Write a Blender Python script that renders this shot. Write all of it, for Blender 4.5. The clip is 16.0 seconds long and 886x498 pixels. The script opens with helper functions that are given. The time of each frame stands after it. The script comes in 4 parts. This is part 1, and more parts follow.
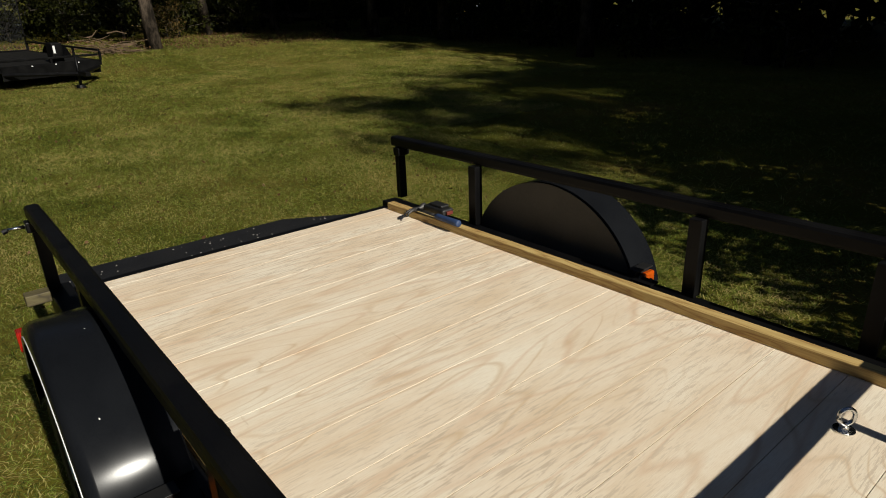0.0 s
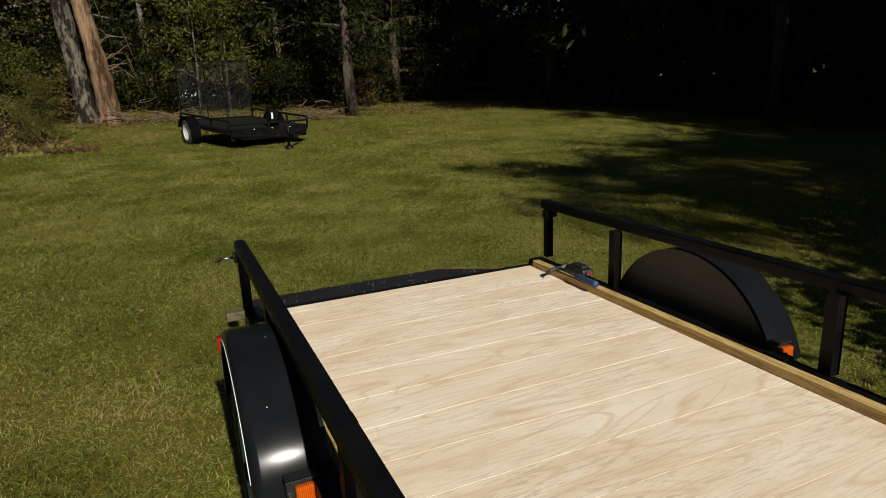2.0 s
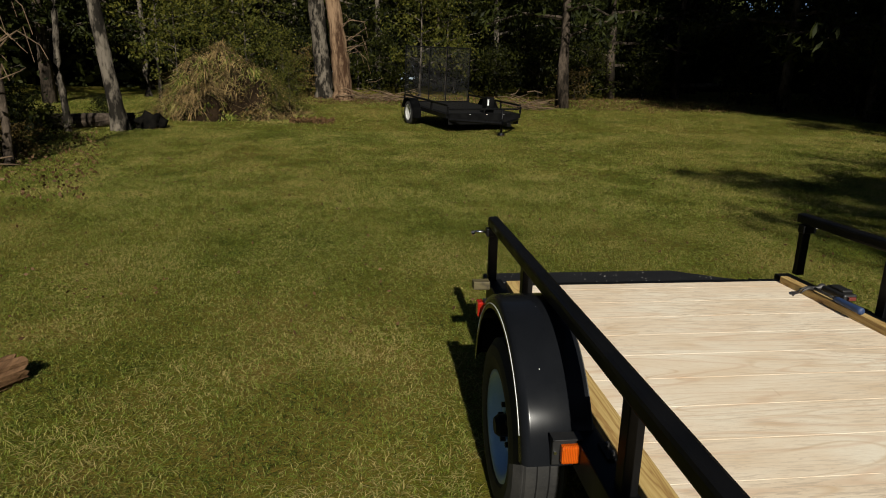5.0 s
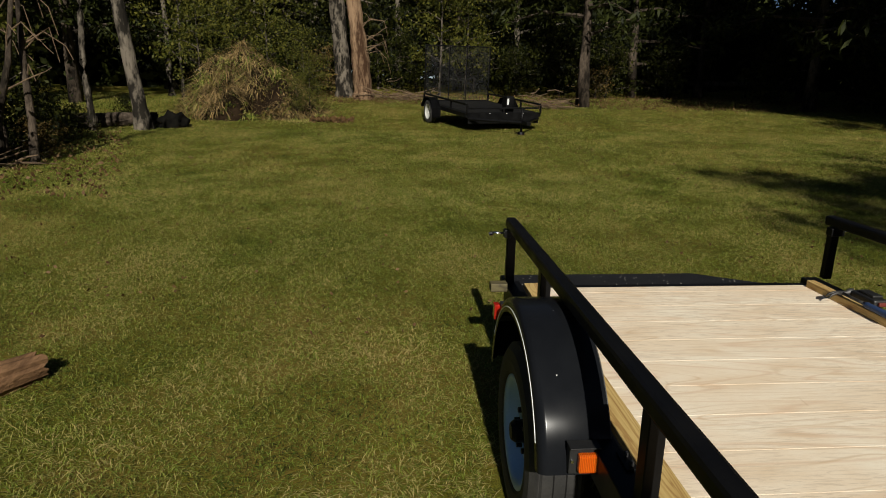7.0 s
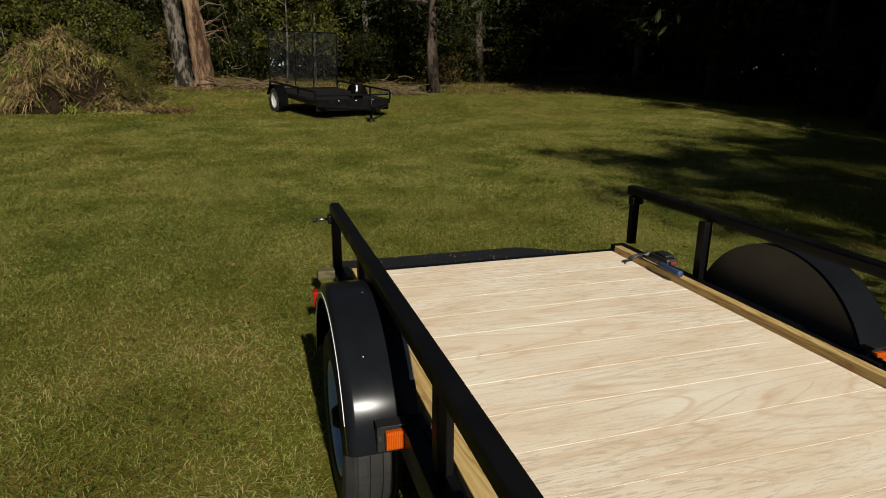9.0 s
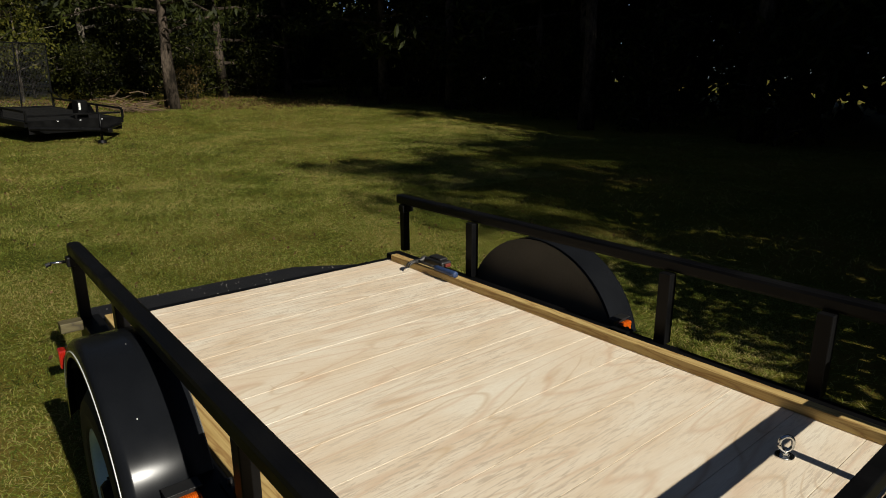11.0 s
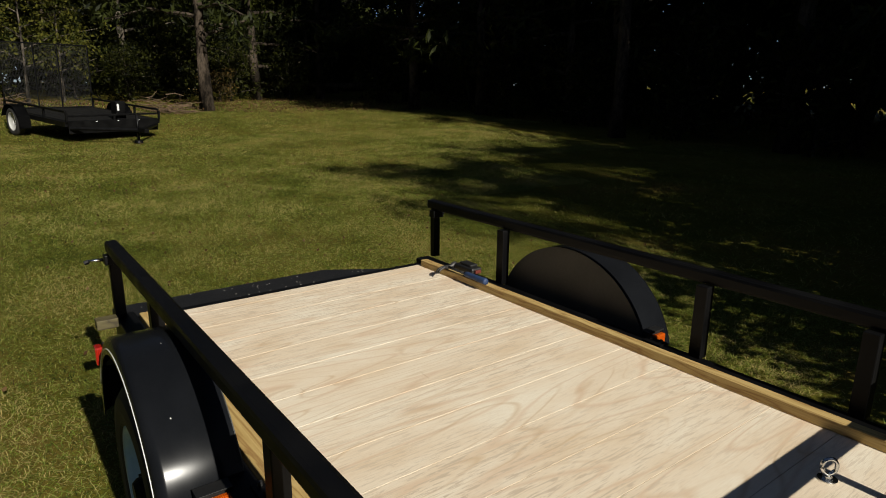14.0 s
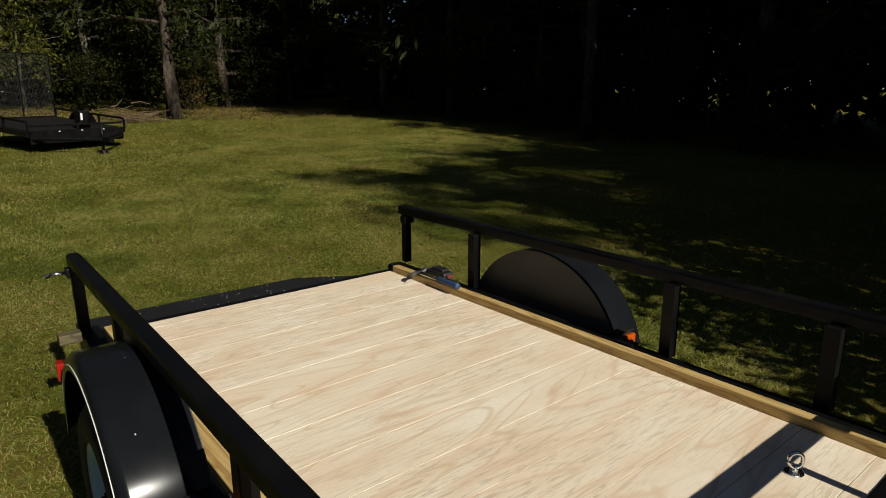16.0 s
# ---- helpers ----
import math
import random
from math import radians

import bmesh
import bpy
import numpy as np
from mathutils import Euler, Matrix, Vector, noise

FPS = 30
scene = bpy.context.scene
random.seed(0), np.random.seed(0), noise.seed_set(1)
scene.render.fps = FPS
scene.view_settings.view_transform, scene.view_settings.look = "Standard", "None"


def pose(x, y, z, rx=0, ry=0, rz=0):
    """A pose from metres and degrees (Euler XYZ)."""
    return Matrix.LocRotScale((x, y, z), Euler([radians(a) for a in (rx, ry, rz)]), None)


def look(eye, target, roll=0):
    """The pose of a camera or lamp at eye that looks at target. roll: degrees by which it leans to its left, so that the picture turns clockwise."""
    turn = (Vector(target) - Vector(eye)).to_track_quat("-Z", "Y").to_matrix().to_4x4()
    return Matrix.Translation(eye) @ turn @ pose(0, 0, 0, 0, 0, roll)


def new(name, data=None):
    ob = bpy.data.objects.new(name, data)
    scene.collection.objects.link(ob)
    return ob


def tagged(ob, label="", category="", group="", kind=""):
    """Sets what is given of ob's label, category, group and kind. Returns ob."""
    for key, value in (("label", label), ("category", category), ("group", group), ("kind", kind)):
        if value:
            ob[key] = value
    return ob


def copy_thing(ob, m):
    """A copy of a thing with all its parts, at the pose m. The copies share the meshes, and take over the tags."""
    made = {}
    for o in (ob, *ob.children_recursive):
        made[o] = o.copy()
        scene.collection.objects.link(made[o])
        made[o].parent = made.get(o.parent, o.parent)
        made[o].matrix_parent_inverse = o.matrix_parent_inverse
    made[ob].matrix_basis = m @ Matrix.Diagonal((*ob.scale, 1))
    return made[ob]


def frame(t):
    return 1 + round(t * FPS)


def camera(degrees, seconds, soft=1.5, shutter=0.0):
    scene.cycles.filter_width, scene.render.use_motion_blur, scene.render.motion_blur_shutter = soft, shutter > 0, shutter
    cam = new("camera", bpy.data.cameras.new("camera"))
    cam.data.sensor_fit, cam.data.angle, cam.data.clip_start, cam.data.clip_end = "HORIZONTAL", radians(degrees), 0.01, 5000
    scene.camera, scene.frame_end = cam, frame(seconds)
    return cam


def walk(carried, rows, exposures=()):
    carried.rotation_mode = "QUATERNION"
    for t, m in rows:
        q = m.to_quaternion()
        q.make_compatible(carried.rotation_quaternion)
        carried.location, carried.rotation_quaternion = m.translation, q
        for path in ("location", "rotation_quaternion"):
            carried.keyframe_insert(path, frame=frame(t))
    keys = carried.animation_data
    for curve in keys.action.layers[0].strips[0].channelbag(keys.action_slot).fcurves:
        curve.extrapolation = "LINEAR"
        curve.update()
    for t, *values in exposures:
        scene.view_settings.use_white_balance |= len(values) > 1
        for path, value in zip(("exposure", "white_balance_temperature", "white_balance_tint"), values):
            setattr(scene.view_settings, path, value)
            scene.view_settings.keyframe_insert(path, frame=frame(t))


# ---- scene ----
cam = camera(70.7, 16.0, soft=1.0)
PATH = [
    (0, (-1.854, -1.467, 1.576), (-0.677, -0.018, 0.858), -2.2),
    (0.5, (-1.969, -1.534, 1.613), (-0.785, -0.021, 1.056), -1.0),
    (1, (-1.956, -1.65, 1.619), (-0.874, -0.039, 1.133), -0.8),
    (1.5, (-1.897, -1.711, 1.613), (-1.031, 0.022, 1.116), -3.1),
    (2, (-1.883, -1.74, 1.606), (-1.112, 0.035, 1.1), -2.5),
    (2.5, (-1.874, -1.758, 1.606), (-1.116, 0.024, 1.106), -1.6),
    (3, (-1.926, -1.77, 1.609), (-1.237, 0.034, 1.09), -0.8),
    (3.5, (-1.977, -1.771, 1.617), (-1.447, 0.087, 1.1), 0.1),
    (4, (-2.03, -1.774, 1.607), (-1.63, 0.116, 1.089), 1.1),
    (4.5, (-2.084, -1.78, 1.596), (-1.721, 0.123, 1.098), 1.3),
    (5, (-2.231, -1.798, 1.61), (-2.016, 0.121, 1.087), 1.0),
    (5.2, (-2.263, -1.799, 1.612), (-2.097, 0.119, 1.072), 0.8),
    (7.3, (-2.213, -1.758, 1.611), (-2.065, 0.166, 1.087), 0.9),
    (7.5, (-2.217, -1.771, 1.619), (-2.102, 0.156, 1.095), 0.5),
    (8, (-2.187, -1.741, 1.585), (-2.038, 0.181, 1.051), 0.6),
    (8.5, (-2.111, -1.754, 1.586), (-1.778, 0.129, 0.999), 1.4),
    (9, (-2.002, -1.786, 1.591), (-1.436, 0.049, 1.032), 0.4),
    (9.5, (-1.94, -1.808, 1.59), (-1.037, -0.11, 1.04), -1.1),
    (10, (-1.956, -1.762, 1.591), (-0.814, -0.213, 1.048), -1.0),
    (10.2, (-1.978, -1.746, 1.596), (-0.766, -0.247, 1.063), -1.5),
    (12.5, (-2.036, -1.652, 1.593), (-0.851, -0.123, 1.086), 1.4),
    (13, (-2.025, -1.654, 1.594), (-0.854, -0.114, 1.087), 0.3),
    (13.5, (-2.019, -1.66, 1.595), (-0.856, -0.114, 1.088), -0.1),
    (14, (-2.029, -1.668, 1.597), (-0.876, -0.115, 1.09), 0.4),
    (14.5, (-2.031, -1.668, 1.594), (-0.894, -0.102, 1.088), 0.4),
    (15, (-2.02, -1.665, 1.591), (-0.888, -0.097, 1.083), 0.1),
    (15.5, (-2.014, -1.67, 1.593), (-0.863, -0.115, 1.087), -0.1),
    (16, (-2.012, -1.673, 1.597), (-0.791, -0.166, 1.105), -0.2),
]
walk(cam, [(t, look(eye, target, roll)) for t, eye, target, roll in PATH], exposures=((0, 0.2), (16, 0.2)))

# ---- world and sun ----
SUN_EL = 32.0
world = bpy.data.worlds.new("sky")
scene.world = world
world.use_nodes = True
wn = world.node_tree
wn.nodes.clear()
w_out = wn.nodes.new("ShaderNodeOutputWorld")
w_bg = wn.nodes.new("ShaderNodeBackground")
w_sky = wn.nodes.new("ShaderNodeTexSky")
w_sky.sky_type = "NISHITA"
w_sky.sun_disc = False
w_sky.sun_elevation = radians(SUN_EL)
w_sky.sun_rotation = radians(180)
w_sky.air_density = 0.45
w_sky.dust_density = 0.3
w_bg.inputs["Strength"].default_value = 0.05
wn.links.new(w_sky.outputs[0], w_bg.inputs[0])
wn.links.new(w_bg.outputs[0], w_out.inputs[0])
sun = new("sun", bpy.data.lights.new("sun", "SUN"))
sun.data.energy = 5.0
sun.data.angle = radians(0.53)
sun.data.color = (1.0, 0.955, 0.85)
sun.matrix_world = look((0, -20, 20 * math.tan(radians(SUN_EL))), (0, 0, 0))


# ---- materials ----
def nodes_of(m):
    m.use_nodes = True
    t = m.node_tree
    t.nodes.clear()
    out = t.nodes.new("ShaderNodeOutputMaterial")
    b = t.nodes.new("ShaderNodeBsdfPrincipled")
    t.links.new(b.outputs[0], out.inputs[0])
    return t, b, out


def ramp(t, stops, src):
    r = t.nodes.new("ShaderNodeValToRGB")
    e = r.color_ramp.elements
    while len(e) < len(stops):
        e.new(0.5)
    for el, (p, c) in zip(e, stops):
        el.position, el.color = p, (*c, 1)
    t.links.new(src, r.inputs[0])
    return r.outputs[0]


def coords(t, scale=(1, 1, 1), rot=(0, 0, 0), kind="Object"):
    c = t.nodes.new("ShaderNodeTexCoord")
    m = t.nodes.new("ShaderNodeMapping")
    m.inputs["Scale"].default_value = scale
    m.inputs["Rotation"].default_value = rot
    t.links.new(c.outputs[kind], m.inputs[0])
    return m.outputs[0]


def noise_tex(t, vec, scale, detail=4, rough=0.55, distort=0.0):
    n = t.nodes.new("ShaderNodeTexNoise")
    n.inputs["Scale"].default_value = scale
    n.inputs["Detail"].default_value = detail
    n.inputs["Roughness"].default_value = rough
    n.inputs["Distortion"].default_value = distort
    t.links.new(vec, n.inputs["Vector"])
    return n.outputs["Fac"]


def mixc(t, fac, a, b, mode="MIX"):
    m = t.nodes.new("ShaderNodeMix")
    m.data_type, m.blend_type = "RGBA", mode
    for k, v in ((0, fac), (6, a), (7, b)):
        if isinstance(v, (int, float)):
            m.inputs[k].default_value = v
        elif isinstance(v, tuple):
            m.inputs[k].default_value = (*v, 1)
        else:
            t.links.new(v, m.inputs[k])
    return m.outputs[2]


def mathn(t, op, a, b=0.0):
    m = t.nodes.new("ShaderNodeMath")
    m.operation = op
    for k, v in enumerate((a, b)):
        if isinstance(v, (int, float)):
            m.inputs[k].default_value = v
        else:
            t.links.new(v, m.inputs[k])
    return m.outputs[0]


def bump(t, b, h, strength, dist=0.01):
    n = t.nodes.new("ShaderNodeBump")
    n.inputs["Strength"].default_value = strength
    n.inputs["Distance"].default_value = dist
    t.links.new(h, n.inputs["Height"])
    t.links.new(n.outputs[0], b.inputs["Normal"])


def surface(name, c1, c2, rough=0.6, metal=0.0, big=3.0, fine=60.0, relief=0.2, dist=0.004, stretch=(1, 1, 1), spec=0.5, rough2=None, lo=0.35, hi=0.65):
    """Two colours mixed by noise at two scales, with relief from the finer one."""
    m = bpy.data.materials.new(name)
    t, b, _ = nodes_of(m)
    v = coords(t, stretch)
    n1, n2 = noise_tex(t, v, big, 3), noise_tex(t, v, fine, 5, 0.65)
    f = mathn(t, "ADD", mathn(t, "MULTIPLY", n1, 0.6), mathn(t, "MULTIPLY", n2, 0.4))
    t.links.new(ramp(t, [(lo, c1), (hi, c2)], f), b.inputs["Base Color"])
    b.inputs["Metallic"].default_value = metal
    b.inputs["Specular IOR Level"].default_value = spec
    if rough2 is None:
        b.inputs["Roughness"].default_value = rough
    else:
        r = t.nodes.new("ShaderNodeMapRange")
        r.inputs["From Min"].default_value, r.inputs["From Max"].default_value = 0.35, 0.65
        r.inputs["To Min"].default_value, r.inputs["To Max"].default_value = rough, rough2
        t.links.new(n1, r.inputs[0])
        t.links.new(r.outputs[0], b.inputs["Roughness"])
    bump(t, b, n2, relief, dist)
    return m


def plywood_material():
    m = bpy.data.materials.new("pine_plywood")
    t, b, _ = nodes_of(m)
    field = noise_tex(t, coords(t, (0.50, 2.6, 1)), 1.15, 2.0, 0.45, 0.45)
    rings = mathn(t, "FRACT", mathn(t, "MULTIPLY", field, 20.0))
    tri = mathn(t, "ABSOLUTE", mathn(t, "SUBTRACT", rings, 0.5))
    where = noise_tex(t, coords(t, (1, 2.0, 1)), 2.2, 3)
    line = ramp(t, [(0.38, (0, 0, 0)), (0.49, (1, 1, 1))], tri)
    fig = mathn(t, "MULTIPLY", line, ramp(t, [(0.40, (0.08, 0.08, 0.08)), (0.58, (1, 1, 1))], where))
    grain = noise_tex(t, coords(t, (6, 120, 20)), 4.0, 4, 0.7)
    patch = noise_tex(t, coords(t, (1.2, 3.5, 1)), 1.7, 4)
    base = ramp(t, [(0.30, (0.70, 0.56, 0.395)), (0.48, (0.765, 0.65, 0.495)), (0.66, (0.81, 0.73, 0.585))], patch)
    base = mixc(t, mathn(t, "MULTIPLY", fig, 0.48), base, (0.53, 0.36, 0.20))
    field2 = noise_tex(t, coords(t, (0.20, 1.9, 1), (0.0, 0.0, 0.06)), 1.5, 2.0, 0.45, 0.25)
    tri2 = mathn(t, "ABSOLUTE", mathn(t, "SUBTRACT", mathn(t, "FRACT", mathn(t, "MULTIPLY", field2, 15.0)), 0.5))
    base = mixc(t, ramp(t, [(0.38, (0, 0, 0)), (0.49, (0.40, 0.40, 0.40))], tri2), base, (0.58, 0.37, 0.225))
    base = mixc(t, ramp(t, [(0.45, (0, 0, 0)), (0.8, (0.5, 0.5, 0.5))], grain), base, (0.56, 0.40, 0.23))
    streak = noise_tex(t, coords(t, (4.5, 52, 1)), 1.9, 5, 0.74, 0.5)
    zone = ramp(t, [(0.36, (0.1, 0.1, 0.1)), (0.55, (0.85, 0.85, 0.85))], noise_tex(t, coords(t, (0.6, 1.4, 1)), 1.3, 2))
    base = mixc(t, mathn(t, "MULTIPLY", ramp(t, [(0.52, (0, 0, 0)), (0.58, (1, 1, 1))], streak), zone), base, (0.535, 0.43, 0.315))
    scr = noise_tex(t, coords(t, (30, 5, 1), (0, 0, 0.7)), 1.4, 2)
    base = mixc(t, ramp(t, [(0.72, (0, 0, 0)), (0.78, (0.3, 0.3, 0.3))], scr), base, (0.42, 0.29, 0.17))
    t.links.new(base, b.inputs["Base Color"])
    b.inputs["Roughness"].default_value = 0.62
    b.inputs["Specular IOR Level"].default_value = 0.3
    bump(t, b, mathn(t, "ADD", grain, mathn(t, "MULTIPLY", fig, 0.5)), 0.16, 0.002)
    return m


def lumber_material(name, light, mid, dark, axis):
    m = bpy.data.materials.new(name)
    t, b, _ = nodes_of(m)
    s = (1.2, 14, 14) if axis == 0 else (14, 1.2, 14)
    field = noise_tex(t, coords(t, s), 1.3, 3, 0.5, 0.6)
    tri = mathn(t, "ABSOLUTE", mathn(t, "SUBTRACT", mathn(t, "FRACT", mathn(t, "MULTIPLY", field, 7.0)), 0.5))
    fine = noise_tex(t, coords(t, tuple(v * 6 for v in s)), 3, 4, 0.7)
    c = ramp(t, [(0.0, light), (0.35, mid), (0.5, dark)], tri)
    c = mixc(t, ramp(t, [(0.4, (0, 0, 0)), (0.8, (0.4, 0.4, 0.4))], fine), c, dark)
    vor = t.nodes.new("ShaderNodeTexVoronoi")
    vor.inputs["Scale"].default_value = 1.0
    t.links.new(coords(t, (7, 2.2, 7) if axis else (2.2, 7, 7)), vor.inputs["Vector"])
    c = mixc(t, ramp(t, [(0.06, (1, 1, 1)), (0.11, (0, 0, 0))], vor.outputs["Distance"]), c, (0.12, 0.045, 0.018))
    t.links.new(c, b.inputs["Base Color"])
    b.inputs["Roughness"].default_value = 0.7
    bump(t, b, fine, 0.2, 0.002)
    return m


def leaf_material(name, dark, light, trans=0.3, straw=None, patch=0.7, strong=1.0):
    m = bpy.data.materials.new(name)
    t, b, out = nodes_of(m)
    g = t.nodes.new("ShaderNodeNewGeometry")
    n = noise_tex(t, coords(t), patch, 4, 0.6)
    n = mathn(t, "ADD", mathn(t, "MULTIPLY", n, strong), 0.5 - 0.5 * strong)
    f = mathn(t, "ADD", mathn(t, "MULTIPLY", g.outputs["Random Per Island"], 0.5), mathn(t, "MULTIPLY", n, 0.5))
    stops = [(0.22, dark), (0.78, light)] if straw is None else [(0.24, dark), (0.52, light), (0.75, straw)]
    c = ramp(t, stops, f)
    t.links.new(c, b.inputs["Base Color"])
    b.inputs["Roughness"].default_value = 0.6
    b.inputs["Specular IOR Level"].default_value = 0.12
    tr = t.nodes.new("ShaderNodeBsdfTranslucent")
    t.links.new(c, tr.inputs[0])
    mx = t.nodes.new("ShaderNodeMixShader")
    mx.inputs[0].default_value = trans
    t.links.new(b.outputs[0], mx.inputs[1])
    t.links.new(tr.outputs[0], mx.inputs[2])
    t.links.new(mx.outputs[0], out.inputs[0])
    return m


def lawn_material():
    m = bpy.data.materials.new("lawn_soil_and_thatch")
    t, b, _ = nodes_of(m)
    v = coords(t)
    big, mid, fine = noise_tex(t, v, 0.35, 4, 0.6), noise_tex(t, v, 3.0, 4, 0.6), noise_tex(t, v, 55, 4, 0.7)
    f = mathn(t, "ADD", mathn(t, "MULTIPLY", big, 0.5), mathn(t, "ADD", mathn(t, "MULTIPLY", mid, 0.25), mathn(t, "MULTIPLY", fine, 0.25)))
    c = ramp(t, [(0.36, (0.054, 0.068, 0.006)), (0.50, (0.108, 0.100, 0.011)), (0.62, (0.165, 0.112, 0.026))], f)
    t.links.new(c, b.inputs["Base Color"])
    b.inputs["Roughness"].default_value = 0.95
    b.inputs["Specular IOR Level"].default_value = 0.1
    bump(t, b, fine, 0.9, 0.03)
    return m


def amber_material(name, col):
    m = bpy.data.materials.new(name)
    t, b, _ = nodes_of(m)
    w = t.nodes.new("ShaderNodeTexWave")
    w.inputs["Scale"].default_value = 60
    t.links.new(coords(t), w.inputs["Vector"])
    t.links.new(ramp(t, [(0.0, tuple(0.6 * v for v in col)), (1.0, col)], w.outputs["Fac"]), b.inputs["Base Color"])
    b.inputs["Roughness"].default_value = 0.12
    b.inputs["Coat Weight"].default_value = 0.6
    b.inputs["Subsurface Weight"].default_value = 0.2
    b.inputs["Subsurface Radius"].default_value = (0.01, 0.005, 0.002)
    bump(t, b, w.outputs["Fac"], 0.4, 0.002)
    return m


def chipped(m, scale, size, colour):
    """Scatters tiny bare chips over a painted surface."""
    t = m.node_tree
    b = next(n for n in t.nodes if n.type == "BSDF_PRINCIPLED")
    old = b.inputs["Base Color"].links[0].from_socket
    v = t.nodes.new("ShaderNodeTexVoronoi")
    v.inputs["Scale"].default_value = scale
    t.links.new(coords(t, (1.0, 0.62, 0.8), (0.5, 0.3, 0.4)), v.inputs["Vector"])
    t.links.new(mixc(t, ramp(t, [(size, (1, 1, 1)), (size * 1.4, (0, 0, 0))], v.outputs["Distance"]), old, colour), b.inputs["Base Color"])
    return m


PLY = plywood_material()
PINE = lumber_material("treated_pine", (0.54, 0.39, 0.150), (0.45, 0.305, 0.105), (0.29, 0.165, 0.052), 1)
PINE_X = lumber_material("treated_pine_cross", (0.105, 0.088, 0.036), (0.080, 0.064, 0.026), (0.040, 0.031, 0.014), 0)
BLACK = surface("black_enamel", (0.0022, 0.0022, 0.0025), (0.0055, 0.0054, 0.0055), 0.36, 0.0, 5, 160, 0.10, 0.001, spec=0.13, rough2=0.52)
FENDER = surface("black_fender_enamel", (0.005, 0.0056, 0.0068), (0.009, 0.0098, 0.0115), 0.15, 0.0, 4, 240, 0.03, 0.0004, spec=0.08, rough2=0.24)
GRIT = surface("weathered_black_steel", (0.003, 0.003, 0.0035), (0.011, 0.0105, 0.010), 0.6, 0.0, 4, 90, 0.5, 0.003)
chipped(FENDER, 13.0, 0.02, (0.5, 0.5, 0.47))
DULL = surface("dull_black_steel", (0.005, 0.005, 0.005), (0.012, 0.011, 0.010), 0.6, 0.0, 4, 60, 0.3, 0.002, spec=0.2)
chipped(GRIT, 34.0, 0.10, (0.42, 0.40, 0.35))
# lighter than the fender: light bounced off the deck is in this colour
PANEL = surface("bounce_lit_black_panel", (0.042, 0.040, 0.034), (0.062, 0.058, 0.050), 0.55, 0.0, 5, 90, 0.15, 0.001, spec=0.3)
RUBBER = surface("tyre_rubber", (0.010, 0.0095, 0.009), (0.028, 0.026, 0.023), 0.8, 0.0, 8, 120, 0.3, 0.002)
RIMBLUE = surface("pale_blue_rim", (0.20, 0.36, 0.56), (0.27, 0.44, 0.64), 0.35, 0.0, 6, 90, 0.08, 0.001)
WHITE = surface("white_wheel_enamel", (0.62, 0.63, 0.63), (0.76, 0.76, 0.75), 0.35, 0.0, 6, 90, 0.08, 0.001)
ZINC = surface("zinc_plated_steel", (0.55, 0.55, 0.54), (0.72, 0.72, 0.70), 0.22, 1.0, 20, 200, 0.1, 0.0005)
STEEL = surface("worn_hammer_steel", (0.025, 0.025, 0.025), (0.10, 0.095, 0.09), 0.55, 0.7, 20, 200, 0.2, 0.001)
BLUE = surface("blue_rubber_grip", (0.016, 0.035, 0.095), (0.026, 0.052, 0.13), 0.6, 0.0, 30, 300, 0.3, 0.001)
AMBER = amber_material("amber_lens", (0.58, 0.095, 0.006))
RED = amber_material("red_lens", (0.38, 0.015, 0.008))
PLASTIC = surface("black_plastic", (0.008, 0.008, 0.008), (0.018, 0.0175, 0.017), 0.5, 0.0, 20, 200, 0.3, 0.001)
LAWN = lawn_material()
BLADE = leaf_material("grass_blades", (0.016, 0.028, 0.004), (0.196, 0.252, 0.037), 0.25, (0.43, 0.345, 0.135), 1.0, 1.9)
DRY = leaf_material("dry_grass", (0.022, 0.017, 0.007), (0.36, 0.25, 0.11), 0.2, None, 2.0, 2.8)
# near-black clumps mix the trees' shade on each other into the leaf colour
GREENLEAF = leaf_material("shade_clumped_leaves", (0.003, 0.005, 0.0015), (0.042, 0.046, 0.006), 0.3, None, 0.6, 2.5)
YELLEAF = leaf_material("yellowing_leaves", (0.02, 0.03, 0.005), (0.12, 0.112, 0.018))
# dark clumps here carry woodland shade too
NEEDLE = leaf_material("shade_clumped_needles", (0.003, 0.005, 0.0015), (0.034, 0.041, 0.007), 0.2, None, 0.5, 2.2)
BROWNLEAF = leaf_material("browning_leaves", (0.03, 0.024, 0.008), (0.13, 0.085, 0.026), 0.2)
DEADLEAF = leaf_material("dead_leaves", (0.045, 0.024, 0.010), (0.14, 0.082, 0.036), 0.1)
BARK = surface("grey_bark", (0.014, 0.012, 0.009), (0.135, 0.114, 0.088), 0.95, 0.0, 3.2, 11, 1.0, 0.05, (1, 1, 0.4), 0.1, lo=0.46, hi=0.56)
BARE = surface("stripped_reddish_trunk", (0.045, 0.024, 0.013), (0.24, 0.155, 0.092), 0.9, 0.0, 2.6, 13, 1.0, 0.05, (1, 1, 0.22), 0.1, lo=0.42, hi=0.58)
DARKBARK = surface("dark_pine_bark", (0.014, 0.011, 0.008), (0.085, 0.065, 0.048), 0.95, 0.0, 3, 16, 1.0, 0.04, (1, 1, 0.4), 0.1, lo=0.42, hi=0.60)
STICK = surface("pale_dead_sticks", (0.045, 0.026, 0.014), (0.17, 0.112, 0.062), 0.9, 0.0, 6, 40, 0.4, 0.01)
GROOVE = surface("bare_groove_wood", (0.30, 0.23, 0.15), (0.42, 0.33, 0.23), 0.8, 0.0, 6, 80, 0.2, 0.001)
